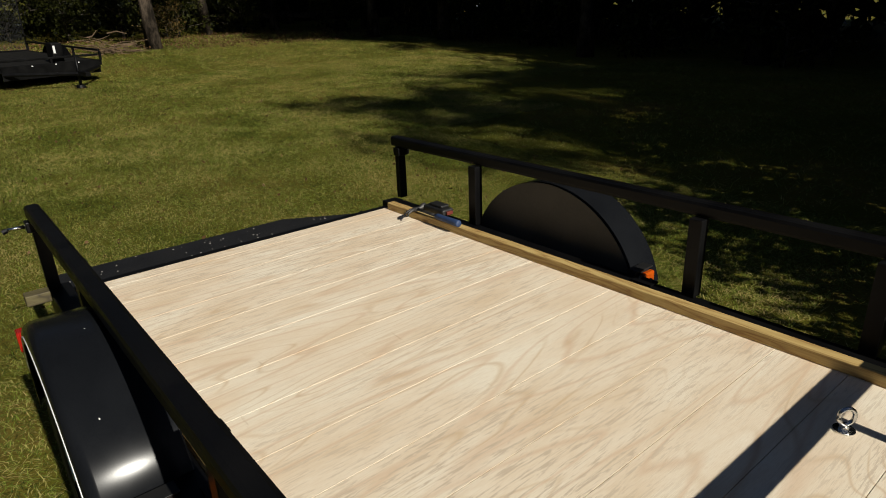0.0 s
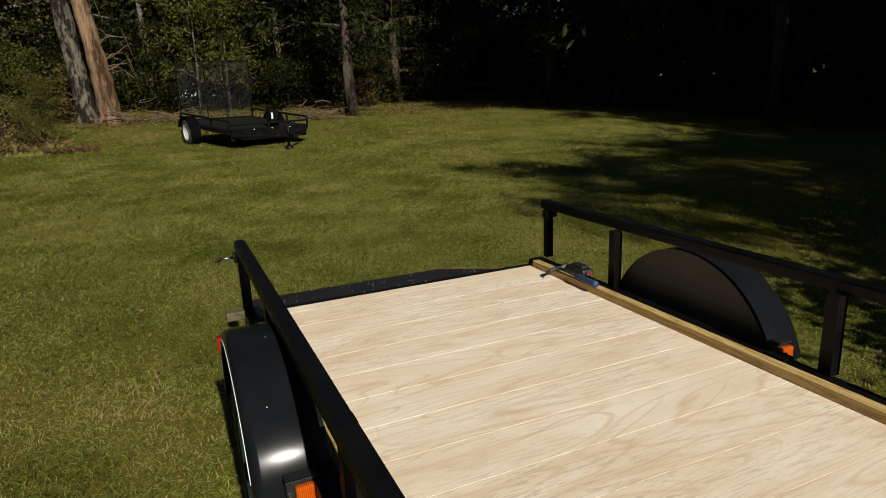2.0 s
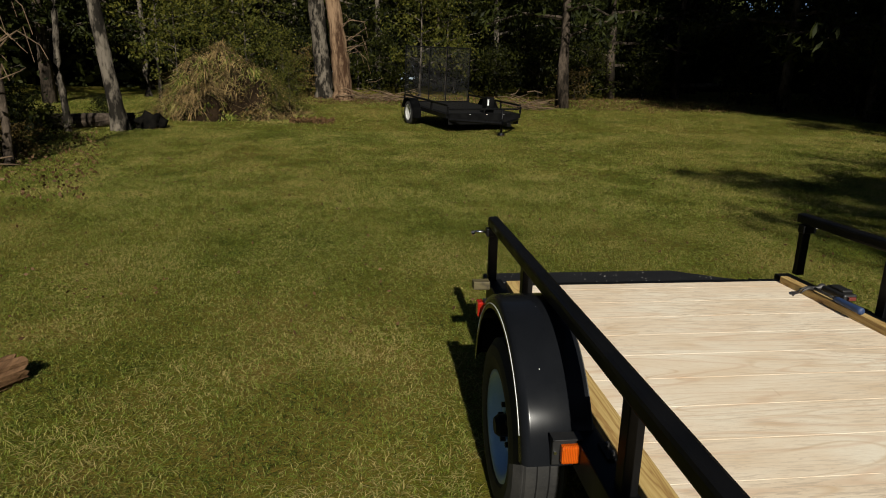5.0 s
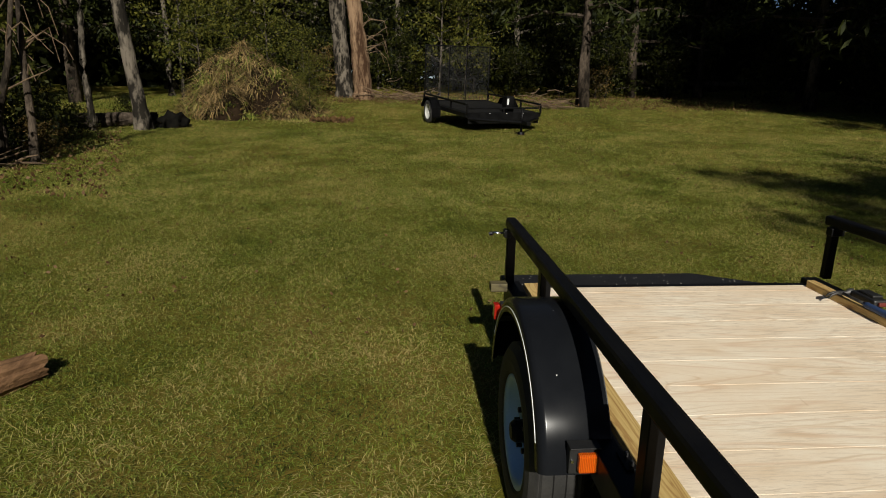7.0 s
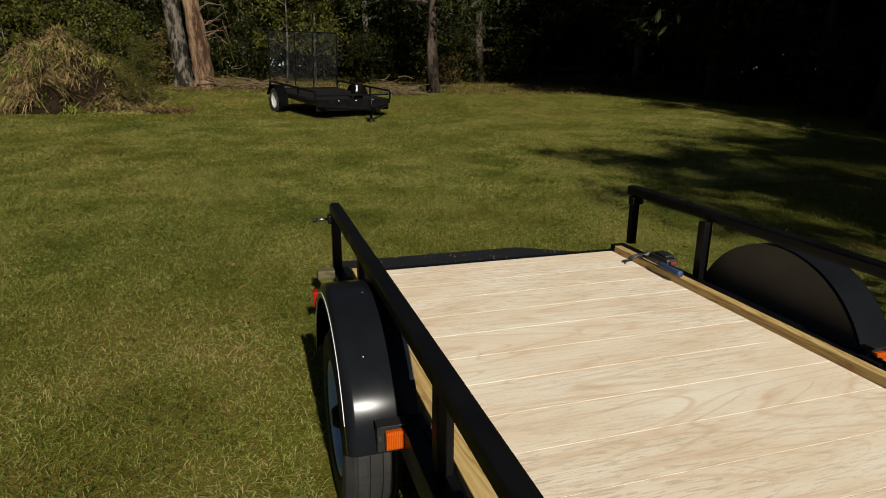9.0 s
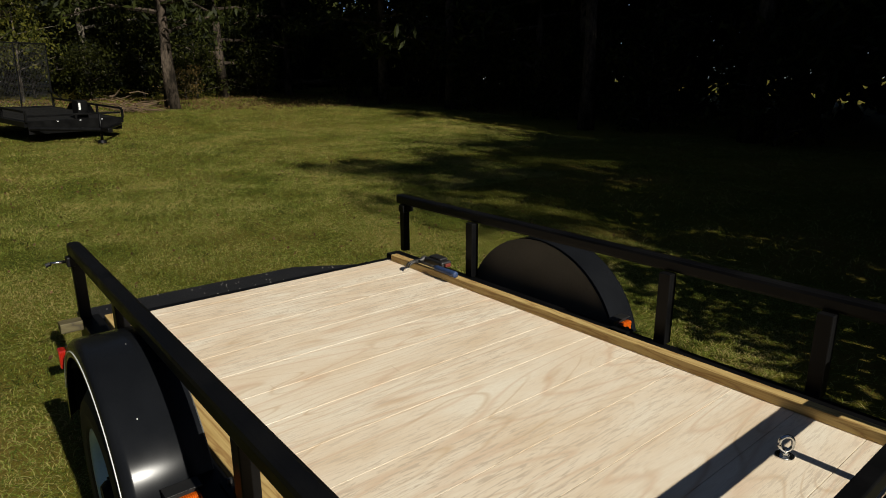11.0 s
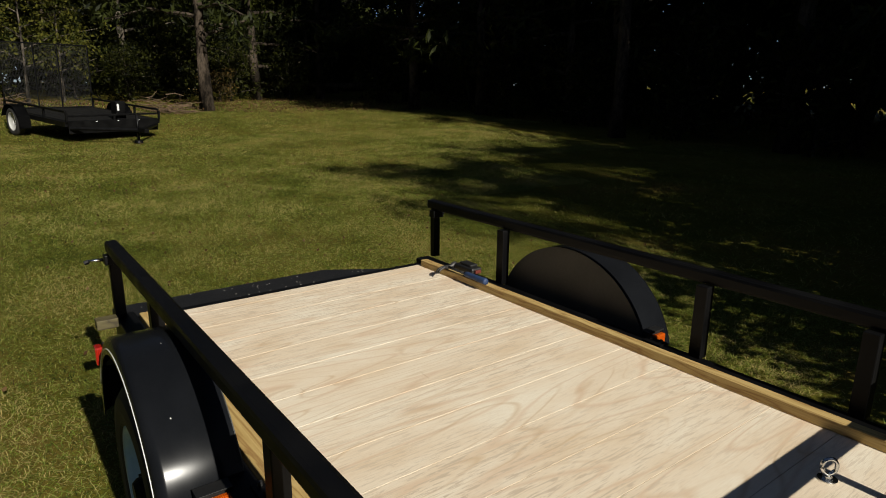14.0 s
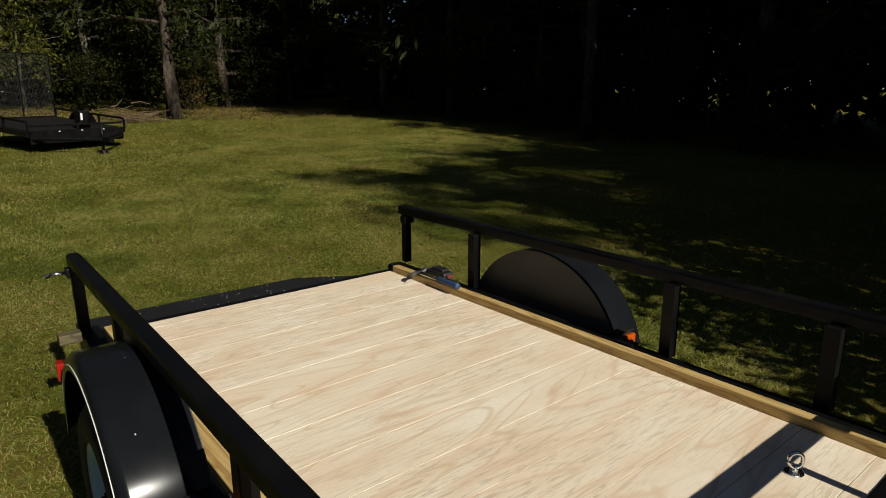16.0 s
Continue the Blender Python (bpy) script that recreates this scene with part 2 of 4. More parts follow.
LOGWOOD = surface("split_weathered_log", (0.045, 0.022, 0.011), (0.215, 0.122, 0.062), 0.9, 0.0, 6, 40, 1.0, 0.02, (0.7200, 0.1152, 0.7200), 0.1, lo=0.40, hi=0.60)
SHADEBLACK = surface("shade_black_stump", (0.002, 0.002, 0.0018), (0.009, 0.008, 0.006), 0.95, 0.0, 6, 40, 0.8, 0.02, spec=0.05)


# ---- building helpers ----
def winv(parent):
    return parent.matrix_basis.inverted() if parent.parent is None else Matrix()


def part(name, bm, material, parent=None, label="", smooth=False):
    """Links a bmesh as one mesh object, under a thing or a part if one is given."""
    me = bpy.data.meshes.new(name)
    bm.normal_update()
    bm.to_mesh(me)
    bm.free()
    me.materials.append(material)
    if smooth:
        me.polygons.foreach_set("use_smooth", [True] * len(me.polygons))
    ob = new(name, me)
    if parent is not None:
        ob.parent = parent
        ob.matrix_parent_inverse = winv(parent)
    if label:
        tagged(ob, label)
    return ob


def thing(name, at, label, category, group="", kind=""):
    ob = new(name)
    ob.empty_display_size = 0.1
    ob.location = at
    return tagged(ob, label, category, group, kind)


def box(bm, x0, x1, y0, y1, z0, z1, bevel=0.0, m=None):
    vs = [bm.verts.new((x, y, z)) for x in (x0, x1) for y in (y0, y1) for z in (z0, z1)]
    fs = [bm.faces.new([vs[i] for i in q]) for q in ((0, 1, 3, 2), (4, 6, 7, 5), (0, 4, 5, 1), (2, 3, 7, 6), (0, 2, 6, 4), (1, 5, 7, 3))]
    if bevel:
        es = list({e for f in fs for e in f.edges})
        r = bmesh.ops.bevel(bm, geom=es, offset=bevel, segments=2, affect="EDGES", profile=0.5)
        vs = list({v for f in r["faces"] for v in f.verts} | {v for v in vs if v.is_valid})
    if m is not None:
        bmesh.ops.transform(bm, matrix=m, verts=vs)
    return bm


def new_box(*a, **k):
    return box(bmesh.new(), *a, **k)


def tube(bm, pts, radii, sides=10, wobble=0.0, rng=None, cap=True):
    """A tapering tube along points."""
    rings = []
    pts = [Vector(p) for p in pts]
    for i, p in enumerate(pts):
        d = (pts[min(i + 1, len(pts) - 1)] - pts[max(i - 1, 0)]).normalized()
        q = d.to_track_quat("Z", "Y")
        ring = []
        for k in range(sides):
            a = 2 * math.pi * k / sides
            r = radii[i] * (1 + (rng.uniform(-wobble, wobble) if rng else 0))
            ring.append(bm.verts.new(p + q @ Vector((math.cos(a) * r, math.sin(a) * r, 0))))
        rings.append(ring)
    for a, b in zip(rings, rings[1:]):
        for k in range(sides):
            bm.faces.new((a[k], a[(k + 1) % sides], b[(k + 1) % sides], b[k]))
    if cap:
        bm.faces.new(rings[0][::-1])
        bm.faces.new(rings[-1])
    return bm


def lathe_x(bm, profile, cx, cy, cz, seg=40, closed=True):
    """Turns (x, r) points about an axis along x through (cy, cz)."""
    rings = []
    for k in range(seg):
        a = 2 * math.pi * k / seg
        rings.append([bm.verts.new((cx + x, cy + r * math.cos(a), cz + r * math.sin(a))) for x, r in profile])
    n = len(profile)
    for k in range(seg):
        a, b = rings[k], rings[(k + 1) % seg]
        for i in range(n if closed else n - 1):
            j = (i + 1) % n
            bm.faces.new((a[i], b[i], b[j], a[j]))
    return bm


def slope(y):
    """The lawn rises gently away from the trailer."""
    y = max(-20.0, min(y, 60.0))
    return 0.018 * y + 0.024 * max(0.0, min(y, 30.0) - 10.0)


def slopes(y):
    """The same for an array of places."""
    return 0.018 * y + 0.024 * np.clip(y - 10.0, 0.0, 20.0)


def leaf_mesh(name, pos, size, rng, material, droop=0.3, narrow=0.5):
    """Many small folded leaves as one mesh; pos is an array of places."""
    n = len(pos)
    d = rng.normal(size=(n, 3))
    d[:, 2] -= droop
    d /= np.linalg.norm(d, axis=1)[:, None]
    e = np.cross(d, rng.normal(size=(n, 3)))
    e /= np.linalg.norm(e, axis=1)[:, None] + 1e-9
    s = size * rng.uniform(0.6, 1.4, n)[:, None]
    v = np.empty((n, 4, 3))
    v[:, 0], v[:, 2] = pos, pos + d * s
    mid = pos + d * s * 0.45
    v[:, 1], v[:, 3] = mid + e * s * narrow * 0.5, mid - e * s * narrow * 0.5
    return quads_mesh(name, v, material)


def quads_mesh(name, v, material):
    n, k = v.shape[0], v.shape[1]
    me = bpy.data.meshes.new(name)
    me.vertices.add(n * k)
    me.vertices.foreach_set("co", v.astype(np.float32).ravel())
    me.loops.add(n * k)
    me.loops.foreach_set("vertex_index", np.arange(n * k, dtype=np.int32))
    me.polygons.add(n)
    me.polygons.foreach_set("loop_start", np.arange(0, n * k, k, dtype=np.int32))
    me.polygons.foreach_set("loop_total", np.full(n, k, dtype=np.int32))
    me.update()
    me.validate()
    me.materials.append(material)
    return me


def link_mesh(name, me, parent=None, label=""):
    ob = new(name, me)
    if parent is not None:
        ob.parent = parent
        ob.matrix_parent_inverse = winv(parent)
    if label:
        tagged(ob, label)
    return ob


# ---- ground ----
def build_ground():
    bm = bmesh.new()
    xs = [-400, -120, -60, -40] + [-30 + 1.0 * i for i in range(66)] + [50, 80, 160, 400]
    ys = [-400, -120, -60, -30] + [-20 + 1.0 * i for i in range(81)] + [80, 140, 400]
    grid = []
    for y in ys:
        row = []
        for x in xs:
            near = max(0.0, 1 - math.hypot(x + 0.8, y) / 5)
            h = 0.010 * noise.noise(Vector((x * 0.21, y * 0.21, 3.0))) * (1 - near)
            row.append(bm.verts.new((x, y, slope(y) + h)))
        grid.append(row)
    for a, b in zip(grid, grid[1:]):
        for k in range(len(xs) - 1):
            bm.faces.new((a[k], a[k + 1], b[k + 1], b[k]))
    ob = part("ground", bm, LAWN, smooth=True)
    tagged(ob, "mown lawn of green and straw-coloured grass", "lawn", kind="structure")


build_ground()

# ---- utility trailer ----
CX = -0.757
DECK = 0.55
PITCH = 0.2042
FRONT, REAR = 1.325, -1.33
trailer = thing("utility_trailer", (CX, 0, 0), "black steel utility trailer with a new grooved plywood deck", "trailer")


def side(x):
    """Mirrors a place of the right-hand side to the other one."""
    return 2 * CX - x


part("subfloor", new_box(-1.498, 0.044, REAR, FRONT, DECK - 0.024, DECK - 0.006), GROOVE, trailer)
edges = [FRONT] + [0.016 - k * PITCH for k in range(-6, 7)] + [REAR]
for y1, y0 in zip(edges, edges[1:]):
    part("plank", new_box(-1.500, 0.046, y0 + 0.0009, y1 - 0.0009, DECK - 0.006, DECK, bevel=0.0006), PLY, trailer)

for x0, x1 in ((0.004, 0.049), (-1.546, -1.464)):
    part("edge_board", new_box(x0, x1, REAR + 0.02, FRONT - 0.032, DECK + 0.001, DECK + 0.039, bevel=0.004), PINE, trailer, "yellowish treated pine board with knots")

for s in (0, 1):
    fx = (lambda x: side(x)) if s else (lambda x: x)
    RAILX, RAILZ = (0.094, 0.890) if s else (0.176, 0.890)
    bm = bmesh.new()
    lo, hi = (-1.632, -1.549) if s else (0.050, 0.142)
    box(bm, lo, hi, REAR, FRONT + (0.07 if s else 0.085), DECK - 0.09, DECK + 0.018, 0.005)
    part("side_beam", bm, BLACK, trailer)
    lo, hi = sorted((fx(RAILX - 0.028), fx(RAILX + 0.028)))
    part("top_rail", new_box(lo, hi, REAR - 0.09, 1.40 if s else 1.44, RAILZ - 0.028, RAILZ + 0.028, bevel=0.014), BLACK, trailer, smooth=False)
    for y in (1.375 if s else 1.385, 0.725 if s else 0.72, -0.435, -1.01, -1.32):
        w = 0.019 if y > 1 else 0.025
        px = RAILX if y > 1 else (0.068 if s else 0.140)
        p0, p1 = sorted((fx(px - 0.023), fx(px + 0.023)))
        part("post", new_box(p0, p1, y - w, y + w, DECK + 0.0182, RAILZ - 0.0282, bevel=0.003), BLACK, trailer)
    # latch bracket and pin at the front post
    lo, hi = sorted((fx(RAILX - 0.035), fx(RAILX + 0.04)))
    br = part("latch_bracket", new_box(lo, hi, 1.35, 1.40, RAILZ - 0.075, RAILZ - 0.032, bevel=0.004), BLACK, trailer)
    bm = bmesh.new()
    tube(bm, [(fx(RAILX + 0.041), 1.375, RAILZ - 0.052), (fx(RAILX + 0.10), 1.375, RAILZ - 0.052)], [0.007, 0.007], 10)
    part("latch_pin", bm, ZINC, br, "zinc-plated pin", smooth=True)
    part("pin_head", tube(bmesh.new(), [(fx(RAILX + 0.10), 1.375, RAILZ - 0.052), (fx(RAILX + 0.118), 1.375, RAILZ - 0.058)], [0.010, 0.010], 6), BLACK, br)

# frame under the deck
bm = new_box(side(0.048) + 0.001, 0.047, FRONT + 0.002, FRONT + 0.055, DECK - 0.10, DECK - 0.004, bevel=0.004)
part("tail_beam", bm, BLACK, trailer)
bm = new_box(side(0.048) + 0.001, 0.047, REAR - 0.055, REAR - 0.002, DECK - 0.10, DECK - 0.004, bevel=0.004)
part("head_beam", bm, BLACK, trailer)
for y in (-0.7, 0.0, 0.65):
    part("cross_member", new_box(side(0.048) + 0.001, 0.047, y - 0.025, y + 0.025, DECK - 0.09, DECK - 0.0245), BLACK, trailer)
# tail plate with a chamfered corner
bm = bmesh.new()
plan = [(-1.60, FRONT + 0.056), (0.02, FRONT + 0.056), (-0.09, 1.49), (-0.44, 1.70), (-1.60, 1.70)]
top = [bm.verts.new((x, y, DECK - 0.045)) for x, y in plan]
bot = [bm.verts.new((x, y, DECK - 0.085)) for x, y in plan]
bm.faces.new(top)
bm.faces.new(bot[::-1])
for i in range(len(plan)):
    j = (i + 1) % len(plan)
    bm.faces.new((top[j], top[i], bot[i], bot[j]))
bmesh.ops.bevel(bm, geom=list(bm.edges), offset=0.006, segments=2, affect="EDGES")
bmesh.ops.recalc_face_normals(bm, faces=bm.faces)
part("tail_plate", bm, GRIT, trailer, "scuffed black plate with specks of leaf litter")
part("plate_pin", tube(bmesh.new(), [(-0.12, 1.37, DECK - 0.046), (-0.12, 1.37, DECK + 0.0)], [0.009, 0.009], 8), BLACK, trailer)
for x in (CX - 0.62, CX + 0.62):
    part("tongue_bar", tube(bmesh.new(), [(x, REAR - 0.03, DECK - 0.13), (CX + 0.04 * (1 if x > CX else -1), REAR - 1.35, DECK - 0.13)], [0.035, 0.035], 8), BLACK, trailer)
part("jack_post", tube(bmesh.new(), [(CX, REAR - 1.3, slope(-2.6)), (CX, REAR - 1.3, DECK + 0.02)], [0.03, 0.03], 12), BLACK, trailer, smooth=True)
part("tail_block", new_box(-1.722, -1.634, 1.27, 1.33, DECK - 0.002, DECK + 0.042, bevel=0.004), PINE_X, trailer, "weathered olive-brown lumber end")

# low rail across the tongue end
GY = -1.376
for zz in (0.776, 0.60):
    h = 0.0225 if zz > 0.7 else 0.015
    part("head_rail", new_box(side(0.06), 0.06, GY - 0.02, GY + 0.02, zz - h, zz + h, bevel=0.004), BLACK, trailer)
for x in (0.04, -0.235, -0.757, -1.279, side(0.04)):
    part("head_upright", new_box(x - 0.016, x + 0.016, GY - 0.018, GY + 0.018, 0.6155, 0.753, bevel=0.003), BLACK, trailer)

# fenders, wheels and lamps
FY, FZ, FR = 0.30, 0.355, 0.485
SPAN = {0: (0.188, 0.386), 1: (0.054, 0.278)}


def fender(fx, name, FIN, FOUT):
    """A rolled half-round fender: tread band, rounded outer edge with a lip, closed inner side."""
    prof = [(FIN, FR), (FOUT - 0.03, FR)]
    for k in range(1, 6):
        a = math.pi / 2 * k / 5
        prof.append((FOUT - 0.03 + 0.03 * math.sin(a), FR - 0.03 + 0.03 * math.cos(a)))
    prof += [(FOUT, FR - 0.055), (FOUT - 0.004, FR - 0.055), (FOUT - 0.004, FR - 0.032), (FOUT - 0.03, FR - 0.006), (FIN, FR - 0.006)]
    bm = bmesh.new()
    n = 44
    a0, a1 = radians(166), radians(8)
    rows = []
    for k in range(n + 1):
        a = a0 + (a1 - a0) * k / n
        rows.append([bm.verts.new((fx(x), FY - r * math.cos(math.pi - a), FZ + r * math.sin(a))) for x, r in prof])
    m = len(prof)
    for a, b in zip(rows, rows[1:]):
        for i in range(m):
            j = (i + 1) % m
            bm.faces.new((a[i], a[j], b[j], b[i]))
    bm.faces.new(rows[0])
    bm.faces.new(rows[-1][::-1])
    bmesh.ops.recalc_face_normals(bm, faces=bm.faces)
    f = part(name, bm, FENDER, trailer, "glossy black rounded fender", smooth=True)
    f.data.set_sharp_from_angle(angle=radians(35))
    # inner side panel
    bm = bmesh.new()
    loops = []
    for x in (fx(FIN - 0.003), fx(FIN + 0.001)):
        ring = [bm.verts.new((x, FY - FR * math.cos(math.pi - (a0 + (a1 - a0) * k / n)), FZ + FR * math.sin(a0 + (a1 - a0) * k / n))) for k in range(n + 1)]
        loops.append(ring)
        bm.faces.new(ring)
    for k in range(n + 1):
        j = (k + 1) % (n + 1)
        bm.faces.new((loops[0][k], loops[0][j], loops[1][j], loops[1][k]))
    bmesh.ops.recalc_face_normals(bm, faces=bm.faces)
    part("side_panel", bm, PANEL, f, "dull black inner side of the fender")
    # thin white line along the outer lip
    bm = bmesh.new()
    pts = []
    for k in range(3, 40):
        a = a0 + (a1 - a0) * k / n
        pts.append((fx(FOUT + 0.0005), FY - (FR - 0.036) * math.cos(math.pi - a), FZ + (FR - 0.036) * math.sin(a)))
    tube(bm, pts, [0.0018] * len(pts), 6)
    part("lip_edge", bm, WHITE, f, "thin white line along the fender lip", smooth=True)
    return f


def wheel(fx, mid):
    cx = fx(mid)
    sgn = 1 if cx > CX else -1
    R, W = 0.335, 0.095
    prof = [(-W * 0.8, 0.20), (-W, 0.225), (-W * 1.05, 0.265), (-W, 0.305), (-W * 0.82, R - 0.006)]
    for k, x in enumerate((-0.62, -0.56, -0.54, -0.48, -0.22, -0.20, -0.16, -0.14, 0.14, 0.16, 0.20, 0.22, 0.48, 0.54, 0.56, 0.62)):
        deep = k in (1, 2, 5, 6, 9, 10, 13, 14)
        prof.append((x * W * 1.25, R - (0.009 if deep else 0.0)))
    prof += [(W * 0.82, R - 0.006), (W, 0.305), (W * 1.05, 0.265), (W, 0.225), (W * 0.8, 0.20)]
    w = part("wheel", lathe_x(bmesh.new(), [(x * sgn, r) for x, r in [(-0.02, 0.03), (0.02, 0.03), (0.02, 0.06), (-0.02, 0.06)]], cx, FY, 0.335, 24), BLACK, trailer)
    bm = lathe_x(bmesh.new(), [(x * sgn, r) for x, r in prof], cx, FY, 0.335, 64)
    bmesh.ops.recalc_face_normals(bm, faces=bm.faces)
    part("tyre", bm, RUBBER, w, "black treaded tyre", smooth=False)
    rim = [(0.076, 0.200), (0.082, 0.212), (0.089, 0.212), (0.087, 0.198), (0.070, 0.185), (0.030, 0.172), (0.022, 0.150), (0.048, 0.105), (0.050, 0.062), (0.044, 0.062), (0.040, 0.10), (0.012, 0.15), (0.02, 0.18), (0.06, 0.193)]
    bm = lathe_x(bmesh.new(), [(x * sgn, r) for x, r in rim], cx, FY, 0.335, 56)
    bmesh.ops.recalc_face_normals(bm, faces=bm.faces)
    part("rim", bm, RIMBLUE, w, "pale blue steel rim", smooth=True)
    part("hub_cap", tube(bmesh.new(), [(cx + sgn * 0.02, FY, 0.335), (cx + sgn * 0.085, FY, 0.335), (cx + sgn * 0.10, FY, 0.335)], [0.045, 0.042, 0.030], 20), BLACK, w)
    for k in range(5):
        a = 2 * math.pi * k / 5
        y, z = FY + 0.078 * math.cos(a), 0.335 + 0.078 * math.sin(a)
        part("lug_nut", tube(bmesh.new(), [(cx + sgn * 0.048, y, z), (cx + sgn * 0.07, y, z)], [0.011, 0.010], 6), BLACK, w)


for s in (0, 1):
    fx = (lambda x: side(x)) if s else (lambda x: x)
    FIN, FOUT = SPAN[s]
    f = fender(fx, "fender", FIN, FOUT)
    wheel(fx, FOUT - (0.106 if s else 0.090))
    # amber lamp on the rear of the fender
    x0, x1 = ((-1.704, -1.620) if s else (0.172, 0.264))
    yb = FY - math.sqrt(FR ** 2 - (0.515 - FZ) ** 2) - 0.006
    lamp = part("amber_lamp", new_box(x0 - 0.004, x1 - 0.004, yb - 0.022, yb + 0.012, 0.485, 0.572, bevel=0.004), PLASTIC, f, "amber marker lamp in a black housing")
    part("lens", new_box(x0 + 0.018, x1, yb - 0.048, yb - 0.0225, 0.502, 0.562, bevel=0.007), AMBER, lamp, "orange ribbed lens", smooth=False)
    part("visor", new_box(x0 - 0.006, x1 + 0.002, yb - 0.034, yb + 0.012, 0.5725, 0.578, bevel=0.001), PLASTIC, lamp)
    part("lamp_bolt", tube(bmesh.new(), [(x0 + 0.004, yb - 0.0222, 0.53), (x0 + 0.004, yb - 0.028, 0.53)], [0.006, 0.005], 8), ZINC, lamp)
    # red lamp on the front of the fender
    yf = FY + math.sqrt(FR ** 2 - (0.665 - FZ) ** 2) + 0.004
    lo, hi = sorted((fx(FOUT - 0.02), fx(FOUT - 0.075)))
    rl = part("red_lamp", new_box(lo + 0.02 * (1 - s), hi - 0.004, yf, yf + 0.05, 0.625, 0.70, bevel=0.004), PLASTIC, f)
    lo, hi = sorted((fx(FOUT - 0.018), fx(FOUT + 0.008)))
    part("lens", new_box(lo, hi, yf + 0.002, yf + 0.05, 0.63, 0.697, bevel=0.006), RED, rl, "red lens")
    # bracket with bolt between fender and beam
    bx = 0.012 if s else 0.092
    lo, hi = sorted((fx(bx), fx(bx + 0.054)))
    bk = part("fender_bracket", new_box(lo, hi, -0.30, -0.215, DECK + 0.0185, DECK + 0.026, bevel=0.001), BLACK, trailer)
    for yb in (-0.28, -0.235):
        part("bolt", tube(bmesh.new(), [(fx(bx + 0.033), yb, DECK + 0.026), (fx(bx + 0.033), yb, DECK + 0.038)], [0.008, 0.007], 6), STEEL, bk)
part("axle", tube(bmesh.new(), [(side(0.14), FY, 0.335), (0.14, FY, 0.335)], [0.03, 0.03], 14), BLACK, trailer, smooth=True)

# ---- things on the deck ----
def hammer():
    """A claw hammer lying along the edge board; built along +x with its head at the origin, then turned."""
    h = thing("claw_hammer", (0, 0, 0), "claw hammer with a blue rubber grip lying on the edge board", "hammer")
    bm = tube(bmesh.new(), [(0.012, 0, 0), (0.10, 0, 0), (0.17, 0, 0)], [0.008, 0.0075, 0.009], 10)
    part("shaft", bm, STEEL, h, "bare steel shaft", smooth=True)
    bm = tube(bmesh.new(), [(0.16, 0, 0), (0.18, 0, 0), (0.24, 0, 0), (0.31, 0, 0), (0.335, 0, 0), (0.342, 0, 0)], [0.011, 0.0155, 0.0150, 0.0172, 0.0178, 0.015], 16)
    part("grip", bm, BLUE, h, "blue ribbed rubber grip", smooth=True)
    bm = tube(bmesh.new(), [(0, 0.056, 0.006), (0, 0.048, 0.006), (0, 0.034, 0.004), (0, 0.022, 0), (0, -0.012, 0)], [0.0165, 0.0175, 0.0165, 0.010, 0.012], 16)
    head = part("head", bm, STEEL, h, "dark steel hammer head", smooth=True)
    for sx in (-1, 1):
        bm = bmesh.new()
        pts = [(sx * 0.004, -0.010, 0.002), (sx * 0.007, -0.035, 0.001), (sx * 0.010, -0.058, -0.008), (sx * 0.012, -0.076, -0.024)]
        tube(bm, pts, [0.008, 0.0075, 0.006, 0.003], 8)
        part("claw", bm, STEEL, head, smooth=True)
    h.matrix_basis = pose(0.012, 1.035, DECK + 0.056, 0, 0, -91)
    return h


hammer()


def tool_battery():
    p = thing("tool_battery", (0.075, 0.95, DECK + 0.04), "black cordless tool battery pack lying behind the hammer", "tool battery")
    bm = new_box(0.045, 0.118, 0.86, 1.02, DECK + 0.0405, DECK + 0.078, bevel=0.010)
    b = part("case", bm, PLASTIC, p)
    part("top_slide", new_box(0.056, 0.108, 0.885, 0.985, DECK + 0.0782, DECK + 0.092, bevel=0.005), PLASTIC, p)
    part("latch", new_box(0.062, 0.10, 0.846, 0.8598, DECK + 0.05, DECK + 0.068, bevel=0.003), surface("dark_red_plastic", (0.10, 0.02, 0.012), (0.16, 0.03, 0.02), 0.5), p, "dark red latch button")


tool_battery()


def eye_bolt():
    e = thing("eye_bolt", (-0.27, -1.09, DECK), "shiny zinc eye bolt screwed into the plywood deck", "eye bolt")
    bm = tube(bmesh.new(), [(-0.27, -1.09, DECK), (-0.27, -1.09, DECK + 0.003), (-0.27, -1.09, DECK + 0.0032)], [0.026, 0.026, 0.022], 24)
    part("washer", bm, ZINC, e)
    part("nut", tube(bmesh.new(), [(-0.27, -1.09, DECK + 0.0033), (-0.27, -1.09, DECK + 0.012)], [0.013, 0.012], 6), ZINC, e)
    bm = bmesh.new()
    c = Vector((-0.27, -1.09, DECK + 0.040))
    pts = [c + Vector((math.cos(a) * 0.020 * 0.75, -math.cos(a) * 0.020 * 0.66, math.sin(a) * 0.023)) for a in [2 * math.pi * k / 28 for k in range(29)]]
    tube(bm, pts, [0.0058] * 29, 10, cap=False)
    part("ring", bm, ZINC, e, smooth=True)
    part("shank", tube(bmesh.new(), [(-0.27, -1.09, DECK + 0.012), (-0.27, -1.09, DECK + 0.018)], [0.007, 0.007], 12), ZINC, e)


eye_bolt()


MESHWIRE = surface("dull_grey_wire", (0.02, 0.02, 0.02), (0.045, 0.045, 0.045), 0.5)


RIMGREY = surface("pale_rim_paint", (0.30, 0.30, 0.28), (0.42, 0.42, 0.40), 0.5)


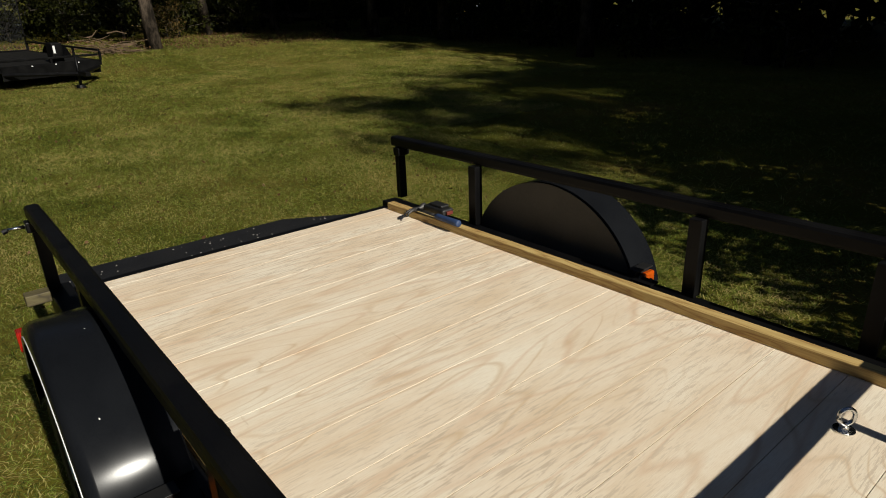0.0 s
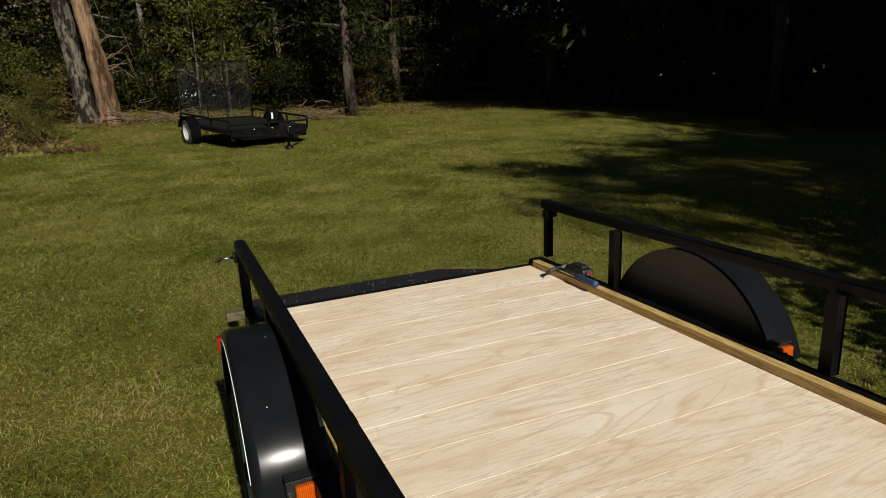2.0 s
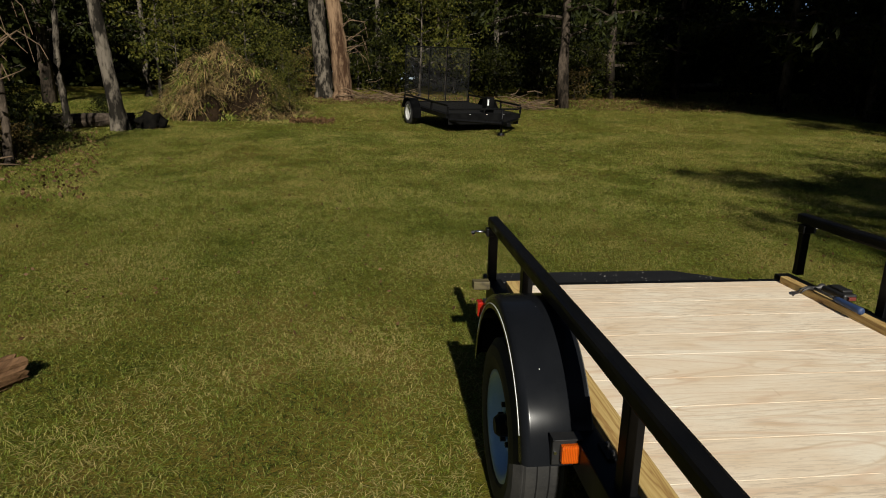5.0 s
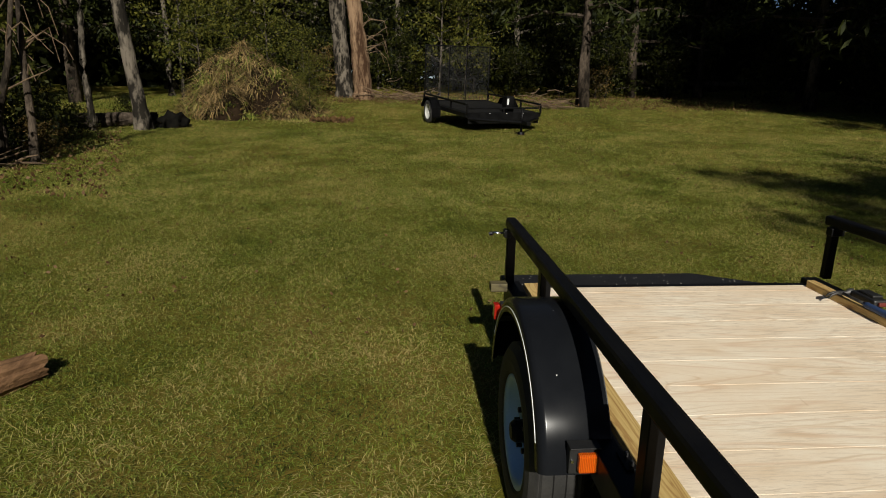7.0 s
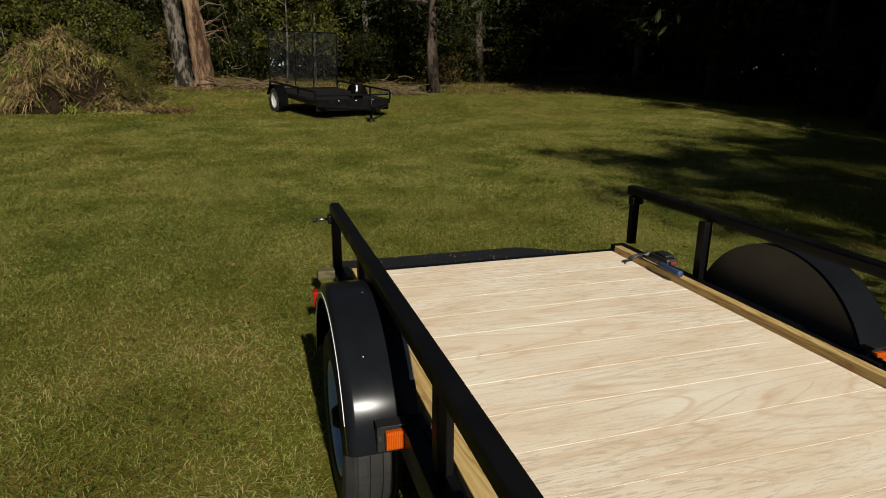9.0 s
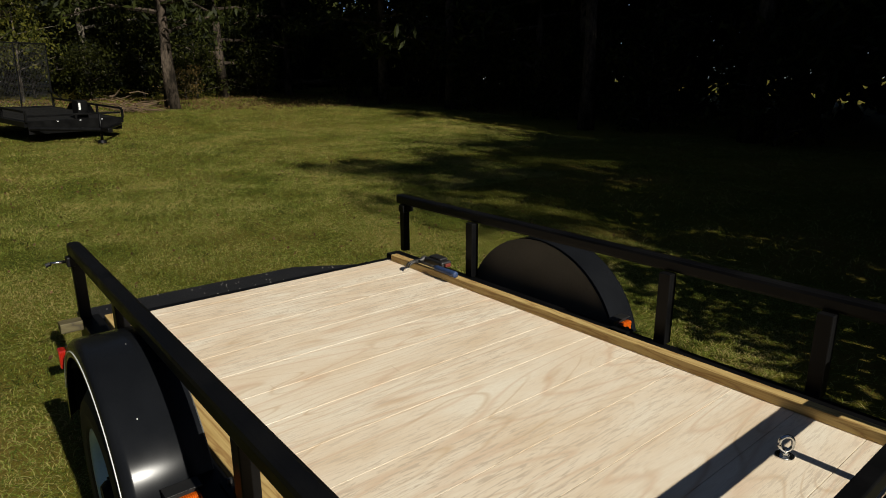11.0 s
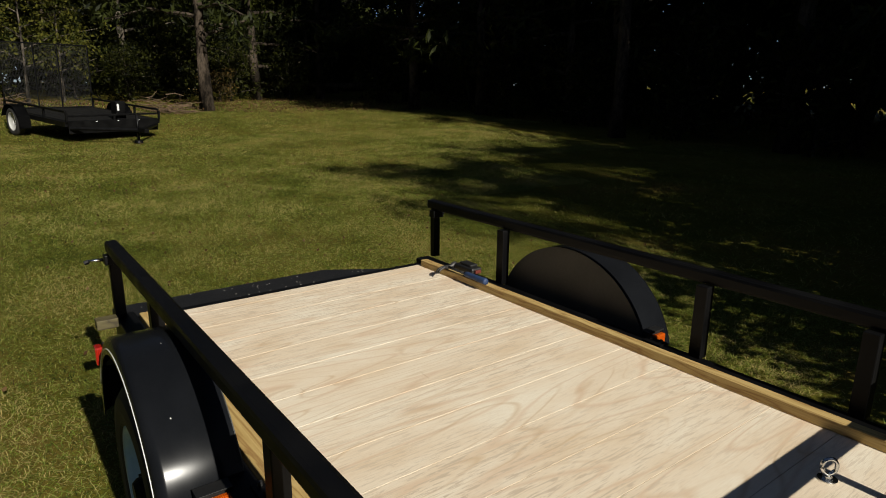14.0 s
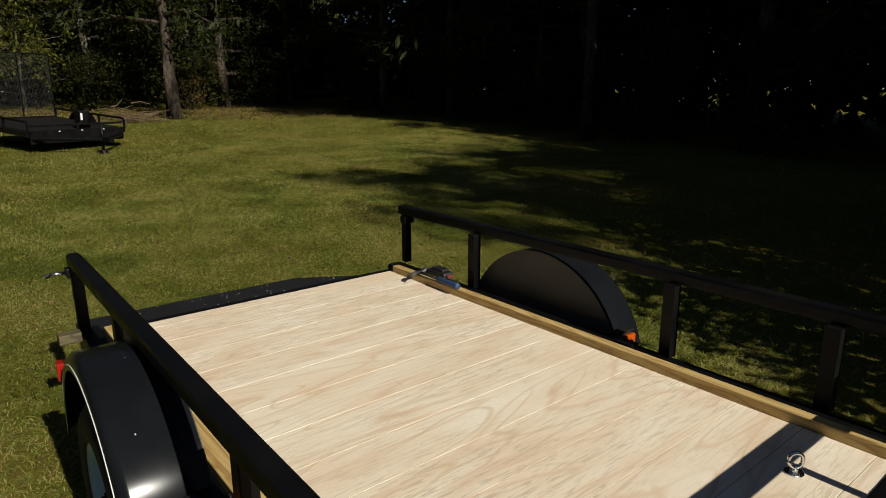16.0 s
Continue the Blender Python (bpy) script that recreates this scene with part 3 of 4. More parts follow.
# ---- second trailer on the lawn ----
def mesh_trailer():
    t2 = thing("mesh_gate_trailer", (0, 0, 0), "parked black utility trailer with a raised wire mesh ramp gate", "trailer")
    hw, y0, y1, dz = 1.02, -1.55, 1.55, 0.50
    # the tongue points to -y here
    for x in (-hw, hw):
        part("side_beam", new_box(x - 0.03, x + 0.03, y0, y1, dz - 0.10, dz, bevel=0.004), BLACK, t2)
        part("top_rail", new_box(x - 0.025, x + 0.025, y0, y1, dz + 0.19, dz + 0.235, bevel=0.008), BLACK, t2)
        for y in (-1.575, -0.5, 0.55, 1.575):
            part("post", new_box(x - 0.02, x + 0.02, y - 0.02, y + 0.02, dz + 0.0002, dz + 0.1898), BLACK, t2)
    part("end_beam", new_box(-hw + 0.03, hw - 0.03, y0, y0 + 0.05, dz - 0.10, dz), BLACK, t2)
    part("end_beam", new_box(-hw + 0.03, hw - 0.03, y1 - 0.05, y1, dz - 0.10, dz), BLACK, t2)
    part("head_rail", new_box(-hw + 0.026, hw - 0.026, y0, y0 + 0.05, dz + 0.10, dz + 0.14, bevel=0.008), BLACK, t2)
    part("head_post", new_box(-0.02, 0.02, y0 + 0.005, y0 + 0.045, dz + 0.0002, dz + 0.0998), BLACK, t2)
    for k in range(8):
        x = -hw + 0.035 + k * (2 * hw - 0.07) / 8
        part("plank", new_box(x + 0.004, x + (2 * hw - 0.07) / 8 - 0.004, y0 + 0.052, y1 - 0.052, dz - 0.04, dz - 0.004, bevel=0.003), DULL, t2)
    # front board and tongue
    part("head_board", new_box(-hw + 0.03, hw - 0.03, y0 - 0.014, y0 - 0.001, dz - 0.25, dz + 0.02, bevel=0.003), BLACK, t2, "black board with bright specks")
    for sx in (-1, 1):
        bm = tube(bmesh.new(), [(sx * (hw - 0.06), y0 - 0.02, dz - 0.13), (sx * 0.05, y0 - 1.05, dz - 0.10)], [0.04, 0.04], 6)
        part("tongue_bar", bm, BLACK, t2)
    part("coupler", new_box(-0.05, 0.05, y0 - 1.32, y0 - 1.00, dz - 0.14, dz - 0.05, bevel=0.012), BLACK, t2)
    part("jack_post", tube(bmesh.new(), [(0, y0 - 0.95, 0.14), (0, y0 - 0.95, dz + 0.22)], [0.028, 0.028], 12), BLACK, t2, smooth=True)
    part("jack_foot", tube(bmesh.new(), [(0, y0 - 0.95, 0.115), (0, y0 - 0.95, 0.17)], [0.09, 0.075], 14), BLACK, t2)
    part("winch_box", new_box(0.10, 0.32, y0 + 0.10, y0 + 0.35, dz - 0.003, dz + 0.40, bevel=0.02), BLACK, t2, "black box with a white sticker")
    part("sticker", new_box(0.12, 0.165, y0 + 0.0955, y0 + 0.0995, dz + 0.20, dz + 0.35), WHITE, t2, "white sticker")
    for k in range(3):
        x = -0.42 + 0.47 * k
        part("reflector", new_box(x, x + 0.035, y0 - 0.018, y0 - 0.0145, dz - 0.012, dz + 0.004), WHITE, t2)
    # wheels and fenders
    for sx in (-1, 1):
        cx = sx * 1.18
        w = part("wheel", lathe_x(bmesh.new(), [(x, r) for x, r in ((-0.02, 0.03), (0.02, 0.03), (0.02, 0.06), (-0.02, 0.06))], cx, 0.60, 0.31, 16), BLACK, t2)
        bm = lathe_x(bmesh.new(), [(-0.08, 0.2), (-0.095, 0.25), (-0.085, 0.30), (-0.06, 0.32), (0.06, 0.32), (0.085, 0.30), (0.095, 0.25), (0.08, 0.2)], cx, 0.60, 0.31, 40)
        bmesh.ops.recalc_face_normals(bm, faces=bm.faces)
        part("tyre", bm, RUBBER, w, smooth=True)
        bm = lathe_x(bmesh.new(), [(sx * 0.08, 0.2), (sx * 0.088, 0.21), (sx * 0.06, 0.18), (sx * 0.03, 0.16), (sx * 0.045, 0.06), (sx * 0.02, 0.06), (sx * 0.01, 0.17), (sx * 0.05, 0.195)], cx, 0.60, 0.31, 40)
        bmesh.ops.recalc_face_normals(bm, faces=bm.faces)
        part("rim", bm, RIMGREY, w, "pale grey painted steel rim", smooth=True)
        bm = bmesh.new()
        prof = [(1.08, 0.40), (0.84, 0.66), (0.60, 0.70), (0.36, 0.66), (0.14, 0.46), (0.12, 0.20)]
        lo, hi = sorted((sx * 1.055, sx * 1.30))
        rings = [[bm.verts.new((x, y, z)) for y, z in prof] for x in (lo, hi)]
        for i in range(5):
            bm.faces.new((rings[0][i], rings[0][i + 1], rings[1][i + 1], rings[1][i]))
        r = bmesh.ops.solidify(bm, geom=list(bm.faces), thickness=0.006)
        part("fender", bm, BLACK, t2, "angular black fender")
    # raised mesh gate at the far end
    gy, gh = y1 + 0.03, 1.55
    gate = part("ramp_gate", new_box(-hw, hw, gy - 0.02, gy + 0.02, dz - 0.02, dz + 0.025, bevel=0.004), BLACK, t2, "raised ramp gate of fine black wire mesh")
    part("gate_rail", new_box(-hw, hw, gy - 0.015, gy + 0.015, dz + gh - 0.03, dz + gh, bevel=0.004), BLACK, gate)
    for x in (-hw + 0.016, -0.27, 0.27, hw - 0.016):
        part("gate_bar", new_box(x - 0.013, x + 0.013, gy - 0.013, gy + 0.013, dz + 0.0255, dz + gh - 0.0305), BLACK, gate)
    v = []
    for k in range(1, 64):
        x = -hw + 2 * hw * k / 64
        v.append([(x - 0.0016, gy, dz + 0.03), (x + 0.0016, gy, dz + 0.03), (x + 0.0016, gy, dz + gh - 0.03), (x - 0.0016, gy, dz + gh - 0.03)])
        v.append([(x, gy - 0.002, dz + 0.03), (x, gy + 0.002, dz + 0.03), (x, gy + 0.002, dz + gh - 0.03), (x, gy - 0.002, dz + gh - 0.03)])
    for k in range(1, 56):
        z = dz + gh * k / 56
        v.append([(-hw, gy, z - 0.0016), (hw, gy, z - 0.0016), (hw, gy, z + 0.0016), (-hw, gy, z + 0.0016)])
        v.append([(-hw, gy - 0.002, z), (hw, gy - 0.002, z), (hw, gy + 0.002, z), (-hw, gy + 0.002, z)])
    wire = link_mesh("wire_mesh", quads_mesh("wire_mesh", np.array(v), MESHWIRE), gate, "fine dark wire mesh")
    for sx in (-1, 1):
        part("gate_strut", tube(bmesh.new(), [(sx * (hw - 0.05), gy - 0.03, dz + 0.40), (sx * (hw - 0.02), y1 - 0.55, dz + 0.22)], [0.012, 0.012], 6), BLACK, t2)
    t2.matrix_basis = pose(0.08, 15.62, slope(15.62) - 0.03, 3.5, 0, 17)
    return t2


mesh_trailer()


# ---- trees ----
def limb_points(rng, h, base_r, n_limbs, crown_lo, crown_r, up, shape):
    """Trunk line and limb lines for a tree of height h."""
    trunk = [Vector((0, 0, -0.15))]
    p = Vector((0, 0, 0))
    segs = 9
    for k in range(1, segs + 1):
        p = p + Vector((rng.uniform(-0.03, 0.03) * h / 9, rng.uniform(-0.03, 0.03) * h / 9, h / segs))
        trunk.append(p.copy())
    limbs = []
    for k in range(n_limbs):
        f = crown_lo + (0.97 - crown_lo) * (k + rng.uniform(0, 0.8)) / n_limbs
        z = f * h
        i = min(int(f * segs), segs - 1)
        q = trunk[i + 1].lerp(trunk[min(i + 2, segs)], f * segs - i) if i + 2 <= segs else trunk[segs]
        q = Vector((q.x, q.y, z))
        a = k * 2.4 + rng.uniform(-0.5, 0.5)
        u = (f - crown_lo) / (1 - crown_lo)
        ln = crown_r * (shape(u)) * rng.uniform(0.7, 1.15)
        d = Vector((math.cos(a), math.sin(a), up + rng.uniform(-0.15, 0.2)))
        mid = q + d * ln * 0.5 + Vector((0, 0, rng.uniform(-0.1, 0.1) * ln))
        end = q + d * ln + Vector((rng.uniform(-0.2, 0.2), rng.uniform(-0.2, 0.2), -0.08 * ln))
        limbs.append((q, mid, end, base_r * (1 - f) * 0.45 + 0.012))
    return trunk, limbs


def tree(name, label, category, group, seed, h, r, n_limbs, crown_lo, crown_r, up, shape, n_leaf, leaf, spread, bark, foliage, narrow=0.5, droop=0.3):
    """A tree at the origin: trunk with limbs, and a crown of many small leaves in clumps round the limbs."""
    rng = random.Random(seed)
    nrg = np.random.default_rng(seed)
    t = thing(name, (0, 0, 0), label, category, group)
    trunk, limbs = limb_points(rng, h, r, n_limbs, crown_lo, crown_r, up, shape)
    bm = bmesh.new()
    radii = [r * 1.35] + [r * max(0.10, 1 - k / len(trunk)) for k in range(1, len(trunk))]
    tube(bm, trunk, radii, 12, 0.08, rng)
    part("trunk", bm, bark, t, smooth=True)
    for q, m, e, lr in limbs:
        part("limb", tube(bmesh.new(), [q, m, e], [lr, lr * 0.6, lr * 0.2], 5, cap=False), bark, t)
    pos = []
    per = max(1, n_leaf // max(1, len(limbs)) // 6)
    for q, m, e, lr in limbs:
        for c in range(6):
            f = rng.uniform(0.25, 1.05)
            c0 = (q.lerp(m, f * 2) if f < 0.5 else m.lerp(e, f * 2 - 1))
            c0 = np.array(c0) + nrg.normal(size=3) * spread * 0.6
            pos.append(c0 + nrg.normal(size=(per, 3)) * np.array([spread, spread, spread * 0.55]) * rng.uniform(0.45, 1.0))
    pos = np.concatenate(pos)
    pos = pos[pos[:, 2] > 0.1]
    link_mesh("crown", leaf_mesh("crown", pos, leaf, nrg, foliage, droop, narrow), t)
    return t


def cone(u):
    return 1.0 - 0.85 * u


def dome(u):
    return math.sqrt(max(0.05, 1 - (u * 1.7 - 0.7) ** 2)) if u > 0.2 else 0.7 + u


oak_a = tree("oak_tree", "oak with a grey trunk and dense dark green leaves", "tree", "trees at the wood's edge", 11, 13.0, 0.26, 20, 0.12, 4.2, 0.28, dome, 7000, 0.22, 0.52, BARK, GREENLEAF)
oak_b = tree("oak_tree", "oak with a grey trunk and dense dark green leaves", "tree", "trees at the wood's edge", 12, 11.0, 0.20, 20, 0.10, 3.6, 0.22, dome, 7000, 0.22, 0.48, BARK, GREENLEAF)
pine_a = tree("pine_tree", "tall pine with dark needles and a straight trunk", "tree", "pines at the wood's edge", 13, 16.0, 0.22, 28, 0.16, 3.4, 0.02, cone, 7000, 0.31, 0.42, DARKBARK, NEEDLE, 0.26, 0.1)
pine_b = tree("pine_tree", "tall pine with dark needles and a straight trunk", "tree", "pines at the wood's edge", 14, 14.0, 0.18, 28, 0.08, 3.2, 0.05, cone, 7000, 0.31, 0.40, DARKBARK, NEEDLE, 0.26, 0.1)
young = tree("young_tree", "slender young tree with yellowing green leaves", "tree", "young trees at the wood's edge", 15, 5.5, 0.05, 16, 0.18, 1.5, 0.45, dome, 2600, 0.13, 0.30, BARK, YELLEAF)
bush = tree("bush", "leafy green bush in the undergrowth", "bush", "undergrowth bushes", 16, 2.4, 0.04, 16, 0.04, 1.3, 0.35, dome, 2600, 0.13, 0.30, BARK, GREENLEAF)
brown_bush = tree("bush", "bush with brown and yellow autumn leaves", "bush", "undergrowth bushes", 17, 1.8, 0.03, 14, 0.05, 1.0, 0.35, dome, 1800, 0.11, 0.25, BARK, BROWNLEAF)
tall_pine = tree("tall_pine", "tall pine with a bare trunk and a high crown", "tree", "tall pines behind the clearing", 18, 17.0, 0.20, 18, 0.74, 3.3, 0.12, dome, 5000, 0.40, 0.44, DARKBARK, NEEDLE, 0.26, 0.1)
KINDS = {"t": tall_pine, "o": oak_a, "O": oak_b, "p": pine_a, "P": pine_b, "y": young, "b": bush, "d": brown_bush}
used = set()


def plant(kind, x, y, turn, scale=1.0):
    m = pose(x, y, slope(y), 0, 0, turn) @ Matrix.Diagonal((scale, scale, scale, 1))
    if kind in used:
        copy_thing(KINDS[kind], m)
    else:
        used.add(kind)
        KINDS[kind].matrix_basis = m


# the wood's edge across the far end of the lawn
for row in ("p 4.75 21.5 20 0.95", "O -2.0 33 80 1.0", "o -7.5 32 10 1.0", "P 1.0 31 200 1.1", "P 8.6 27.0 40 1.0", "p 12.0 27.5 130 0.9",
            "o -12.5 29 250 1.05", "O -11.0 24.5 100 0.75", "y -9.6 21.5 0 1.1", "y -7.6 24.5 120 1.2", "y -0.3 25.5 40 1.0", "y 0.9 26.4 10 0.9", "y -15.5 19.5 50 1.1", "y -9.5 26 200 1.3",
            "O 3.6 29 300 0.95", "p 15.5 25.0 220 1.05", "O 18.5 21.0 20 1.0", "P 14.0 17.5 90 1.1", "p 12.9 20.5 10 1.0", "o 20.0 15.0 160 1.05",
            "P 17.0 10.5 60 1.0", "O 16.0 5.0 10 1.0", "p 18.5 1.0 250 1.05", "o 22.0 8.0 70 1.1", "P 15.2 14.0 0 0.9", "o -18.0 24 40 1.1", "O -16.0 17.5 140 0.95",
            "p -20.0 14.0 0 1.1", "o 5.0 36 0 1.2", "o -4.5 38 90 1.25", "P 10.5 33 70 1.2", "O -14 36 30 1.3", "p -8.5 37 60 1.3",
            "p 1.0 40 60 1.4", "o 16 34 200 1.2", "P 20 28 20 1.3", "p 24 20 70 1.3", "o 26 12 20 1.2", "P 24 3 20 1.3", "O 0.2 35 40 1.1", "O 7.4 31 140 1.0", "O 13 31 240 1.0", "o 18 24.5 0 0.9", "O -6.4 35 0 1.0", "O -10.5 31 0 1.0", "p -13 21 20 0.9", "O -17 30 0 1.2", "O 3 33 200 1.0", "o 24 14 0 1.2", "O 27 18 0 1.3"):
    k, x, y, a, s = row.split()
    plant(k, float(x), float(y), float(a), float(s))
for row in ("b -1.2 28.5 0 1.1", "b 1.6 29 70 1.2", "b 3.2 26.8 140 0.8", "b 7.2 26.3 200 0.9", "b 10.0 26.5 20 0.9", "b 13.5 23.5 90 1.0", "b 15.0 19.5 10 1.1",
            "b 14.5 12.5 50 1.0", "b 13.8 8.6 150 1.0", "b 13.2 4.8 250 1.0", "b -5.8 27.5 30 1.0", "b -6.8 24 110 1.0", "d -5.4 25.5 0 1.0",
            "d -8.0 22.5 80 1.0", "b -9.0 9.6 10 0.75", "b -10.5 8.2 100 1.0", "d -14.5 14.6 30 1.1", "b -8.7 10.5 0 0.32", "b -9.3 11.7 70 0.34", "b -8.9 12.0 130 0.26", "d -8.3 9.6 200 0.34", "b -9.9 12.6 10 0.42",
            "b -8.9 7.4 200 0.7", "b -8.9 14.9 0 0.25", "b -9.6 6.4 0 0.9", "b -10.6 10.2 33 1.1", "b 16.8 16.5 0 1.2", "b 14.0 15.9 0 0.8", "b -3.0 31 0 1.4", "b 5.4 27.6 20 1.1", "b 9.3 29.3 60 1.2", "b -9.3 28.2 0 1.3", "d 6.5 25.6 0 0.7"):
    k, x, y, a, s = row.split()
    plant(k, float(x), float(y), float(a), float(s))
# mostly unseen grove beside and behind the camera, added to shade lawn and woods
for row in ("t 8.6 -17.7 80 1.0", "t 4.9 -15.0 0 0.86", "t 7.4 -22.4 150 1.0", "t 10.6 -22.2 10 1.05", "t 7.1 -23.4 220 1.0", "t 8.6 -25.5 300 1.0", "t 10.2 -17.5 40 1.0", "t 10.8 -19.0 120 1.05",
            "t 9.8 -27.0 0 1.1", "t 11.6 1.5 30 1.05", "t 13.4 5.5 110 1.1", "t 12.8 10.0 200 1.0", "t 14.8 1.8 10 1.15", "t 15.6 12.4 250 1.1", "t 16.4 7.0 150 1.1", "t 14.6 -6.0 320 1.1", "t 14.0 -1.2 20 1.05", "t 17.2 -8.5 90 1.1", "t 18.0 14.0 320 1.2", "O 12.8 -9.4 70 1.1", "P 13.4 -12.5 40 1.15", "o 15.0 -8.5 200 1.2", "O 11.4 -17.0 0 1.3", "o 15.5 -14 80 1.3", "P 13.6 1.8 0 1.0", "o 14.6 -3.0 20 1.0",
            "p 14.0 -20.0 0 1.3", "o 19 -8 300 1.3", "o 18 -20 60 1.4", "o 22 -14 0 1.4", "O 21 -3 0 1.2", "P 15.8 -4.0 0 1.7", "P 19.5 -3.0 90 1.7", "P 23.5 -5.0 190 1.7", "p 13.6 -10.0 0 1.5", "P 17.8 2.4 40 1.5", "P 21.5 3.0 10 1.6",
            # bushes out of view, added only to darken the near lawn on the right
            "b 2.4 -2.3 160 0.76", "b 1.7 -3.1 60 0.74", "b 3.6 -2.6 90 1.05", "b 4.8 -2.5 200 1.1", "b 6.2 -1.9 20 1.1", "b 7.6 -1.4 70 1.2", "b 3.1 -4.4 130 1.2", "b 5.4 -4.4 10 1.3",
            "O -11.6 -2.0 30 0.8", "O -14.6 3.2 130 0.8", "o -16 -14 0 1.1", "p -14 -24 50 1.2", "O -17 -4 100 1.1", "o -19 3.5 200 1.0", "o -6 -38 10 1.2", "p 0 -40 60 1.3", "o 4 -36 0 1.2", "O -12 -36 0 1.3"):
    k, x, y, a, s = row.split()
    plant(k, float(x), float(y), float(a), float(s))


def snag(name, label, pts, radii, material, seed, twigs=0, size=1.0):
    rng = random.Random(seed)
    t = thing(name, pts[0], label, "tree trunk")
    bm = bmesh.new()
    fine = []
    for a, b in zip(range(len(pts)), range(1, len(pts))):
        for f in range(5):
            fine.append((Vector(pts[a]).lerp(Vector(pts[b]), f / 5), radii[a] + (radii[b] - radii[a]) * f / 5))
    fine.append((Vector(pts[-1]), radii[-1]))
    tube(bm, [p for p, _ in fine], [r * rng.uniform(0.93, 1.07) for _, r in fine], 18, 0.07, rng)
    for v in bm.verts:
        if v.co.z > pts[-1][2] - 0.05:
            v.co.z += rng.uniform(-0.25, 0.2)
    part("trunk", bm, material, t, smooth=True)
    for k in range(twigs):
        f = rng.uniform(0.3, 0.85)
        p = Vector(pts[0]).lerp(Vector(pts[-1]), f)
        bm = bmesh.new()
        d = Vector((rng.uniform(0.2, 0.9), rng.uniform(-0.5, 0.2), rng.uniform(0.2, 0.9))) * size
        q1 = p + d * 0.7
        q2 = q1 + Vector((d.x * 0.6, d.y * 0.3, (0.35 - rng.random() * 0.9) * size))
        q3 = q2 + Vector((0.15 * size, 0, (0.2 - rng.random() * 1.1) * size))
        tube(bm, [p, q1, q2, q3], [0.026 * size, 0.018 * size, 0.012 * size, 0.005], 6)
        part("dead_branch", bm, STICK, t)
    return t


g = slope(24.5)
snag("grey_trunk", "thick grey mottled tree trunk at the wood's edge", [(-4.22, 25.0, g - 0.2), (-4.25, 25.0, g + 0.5), (-4.36, 25.0, g + 2.2), (-4.58, 25.0, g + 5.3), (-4.75, 25.1, g + 9)], [0.44, 0.34, 0.31, 0.29, 0.22], BARK, 21)
snag("broken_trunk", "broken reddish tree trunk stripped of bark, with dead branches", [(-3.40, 24.0, g - 0.2), (-3.43, 24.0, g + 0.35), (-3.58, 24.0, g + 2.2), (-3.86, 24.0, g + 4.6)], [0.50, 0.38, 0.31, 0.235], BARE, 22, 12)
g = slope(14)
snag("leaning_trunk", "leaning weathered trunk with peeling bark", [(-8.12, 13.8, g - 0.1), (-8.18, 13.8, g + 0.5), (-8.36, 13.85, g + 2.0), (-8.62, 13.9, g + 4.6)], [0.24, 0.165, 0.15, 0.12], BARK, 23)
snag("sapling_trunk", "thin grey sapling trunk with patches of lichen", [(-9.15, 13.5, g - 0.05), (-9.2, 13.5, g + 1.5), (-9.1, 13.5, g + 2.8), (-9.35, 13.5, g + 5.0)], [0.08, 0.07, 0.06, 0.05], BARK, 24)
for k, (x, y, dx) in enumerate(((-8.05, 8.9, 0.12), (-8.4, 8.6, 0.7), (-8.7, 9.2, -0.3), (-9.3, 9.9, 0.5))):
    g = slope(y)
    snag("crooked_trunk", "crooked thin trunk in the thicket", [(x, y, g - 0.05), (x + 0.05, y, g + 0.7), (x + dx * 0.5, y, g + 1.6), (x + dx, y + 0.1, g + 3.6)], [0.085, 0.062, 0.045, 0.025], DARKBARK, 30 + k, 7, 0.6)


def log(name, label, a, b, r0, r1, material, seed):
    """A fallen log: lengthwise furrows, knobs and ragged broken ends."""
    rng = random.Random(seed)
    t = thing(name, (a[0], a[1], a[2] - r0), label, "log")
    A, B = Vector(a), Vector(b)
    axis = (B - A).normalized()
    bm = bmesh.new()
    n, sides = 22, 28
    furrow = [1 + 0.13 * noise.noise(Vector((k * 0.9, seed, 0))) - (0.16 if rng.random() < 0.16 else 0.0) for k in range(sides)]
    q = axis.to_track_quat("Z", "Y")
    rings = []
    for f in range(n + 1):
        u = f / n
        ring = []
        for k in range(sides):
            w = 2 * math.pi * k / sides
            rad = (r0 + (r1 - r0) * u) * furrow[(k + int(2.5 * u)) % sides] * (1 + 0.10 * noise.noise(Vector((u * 5.0, math.cos(w), math.sin(w) + seed))))
            p = A.lerp(B, u) + q @ Vector((math.cos(w) * rad, math.sin(w) * rad, 0))
            if f in (0, n):
                p += axis * rng.uniform(-0.35, 0.35) * r0
            ring.append(bm.verts.new(p))
        rings.append(ring)
    for c, d in zip(rings, rings[1:]):
        for k in range(sides):
            bm.faces.new((c[k], c[(k + 1) % sides], d[(k + 1) % sides], d[k]))
    for ring, at in ((rings[0][::-1], A + axis * 0.3 * r0), (rings[-1], B - axis * 0.3 * r1)):
        mid = bm.verts.new(at)
        for k in range(sides):
            bm.faces.new((ring[k], ring[(k + 1) % sides], mid))
    body = part("log_body", bm, material, t, smooth=True)
    body.data.set_sharp_from_angle(angle=radians(30))
    return t


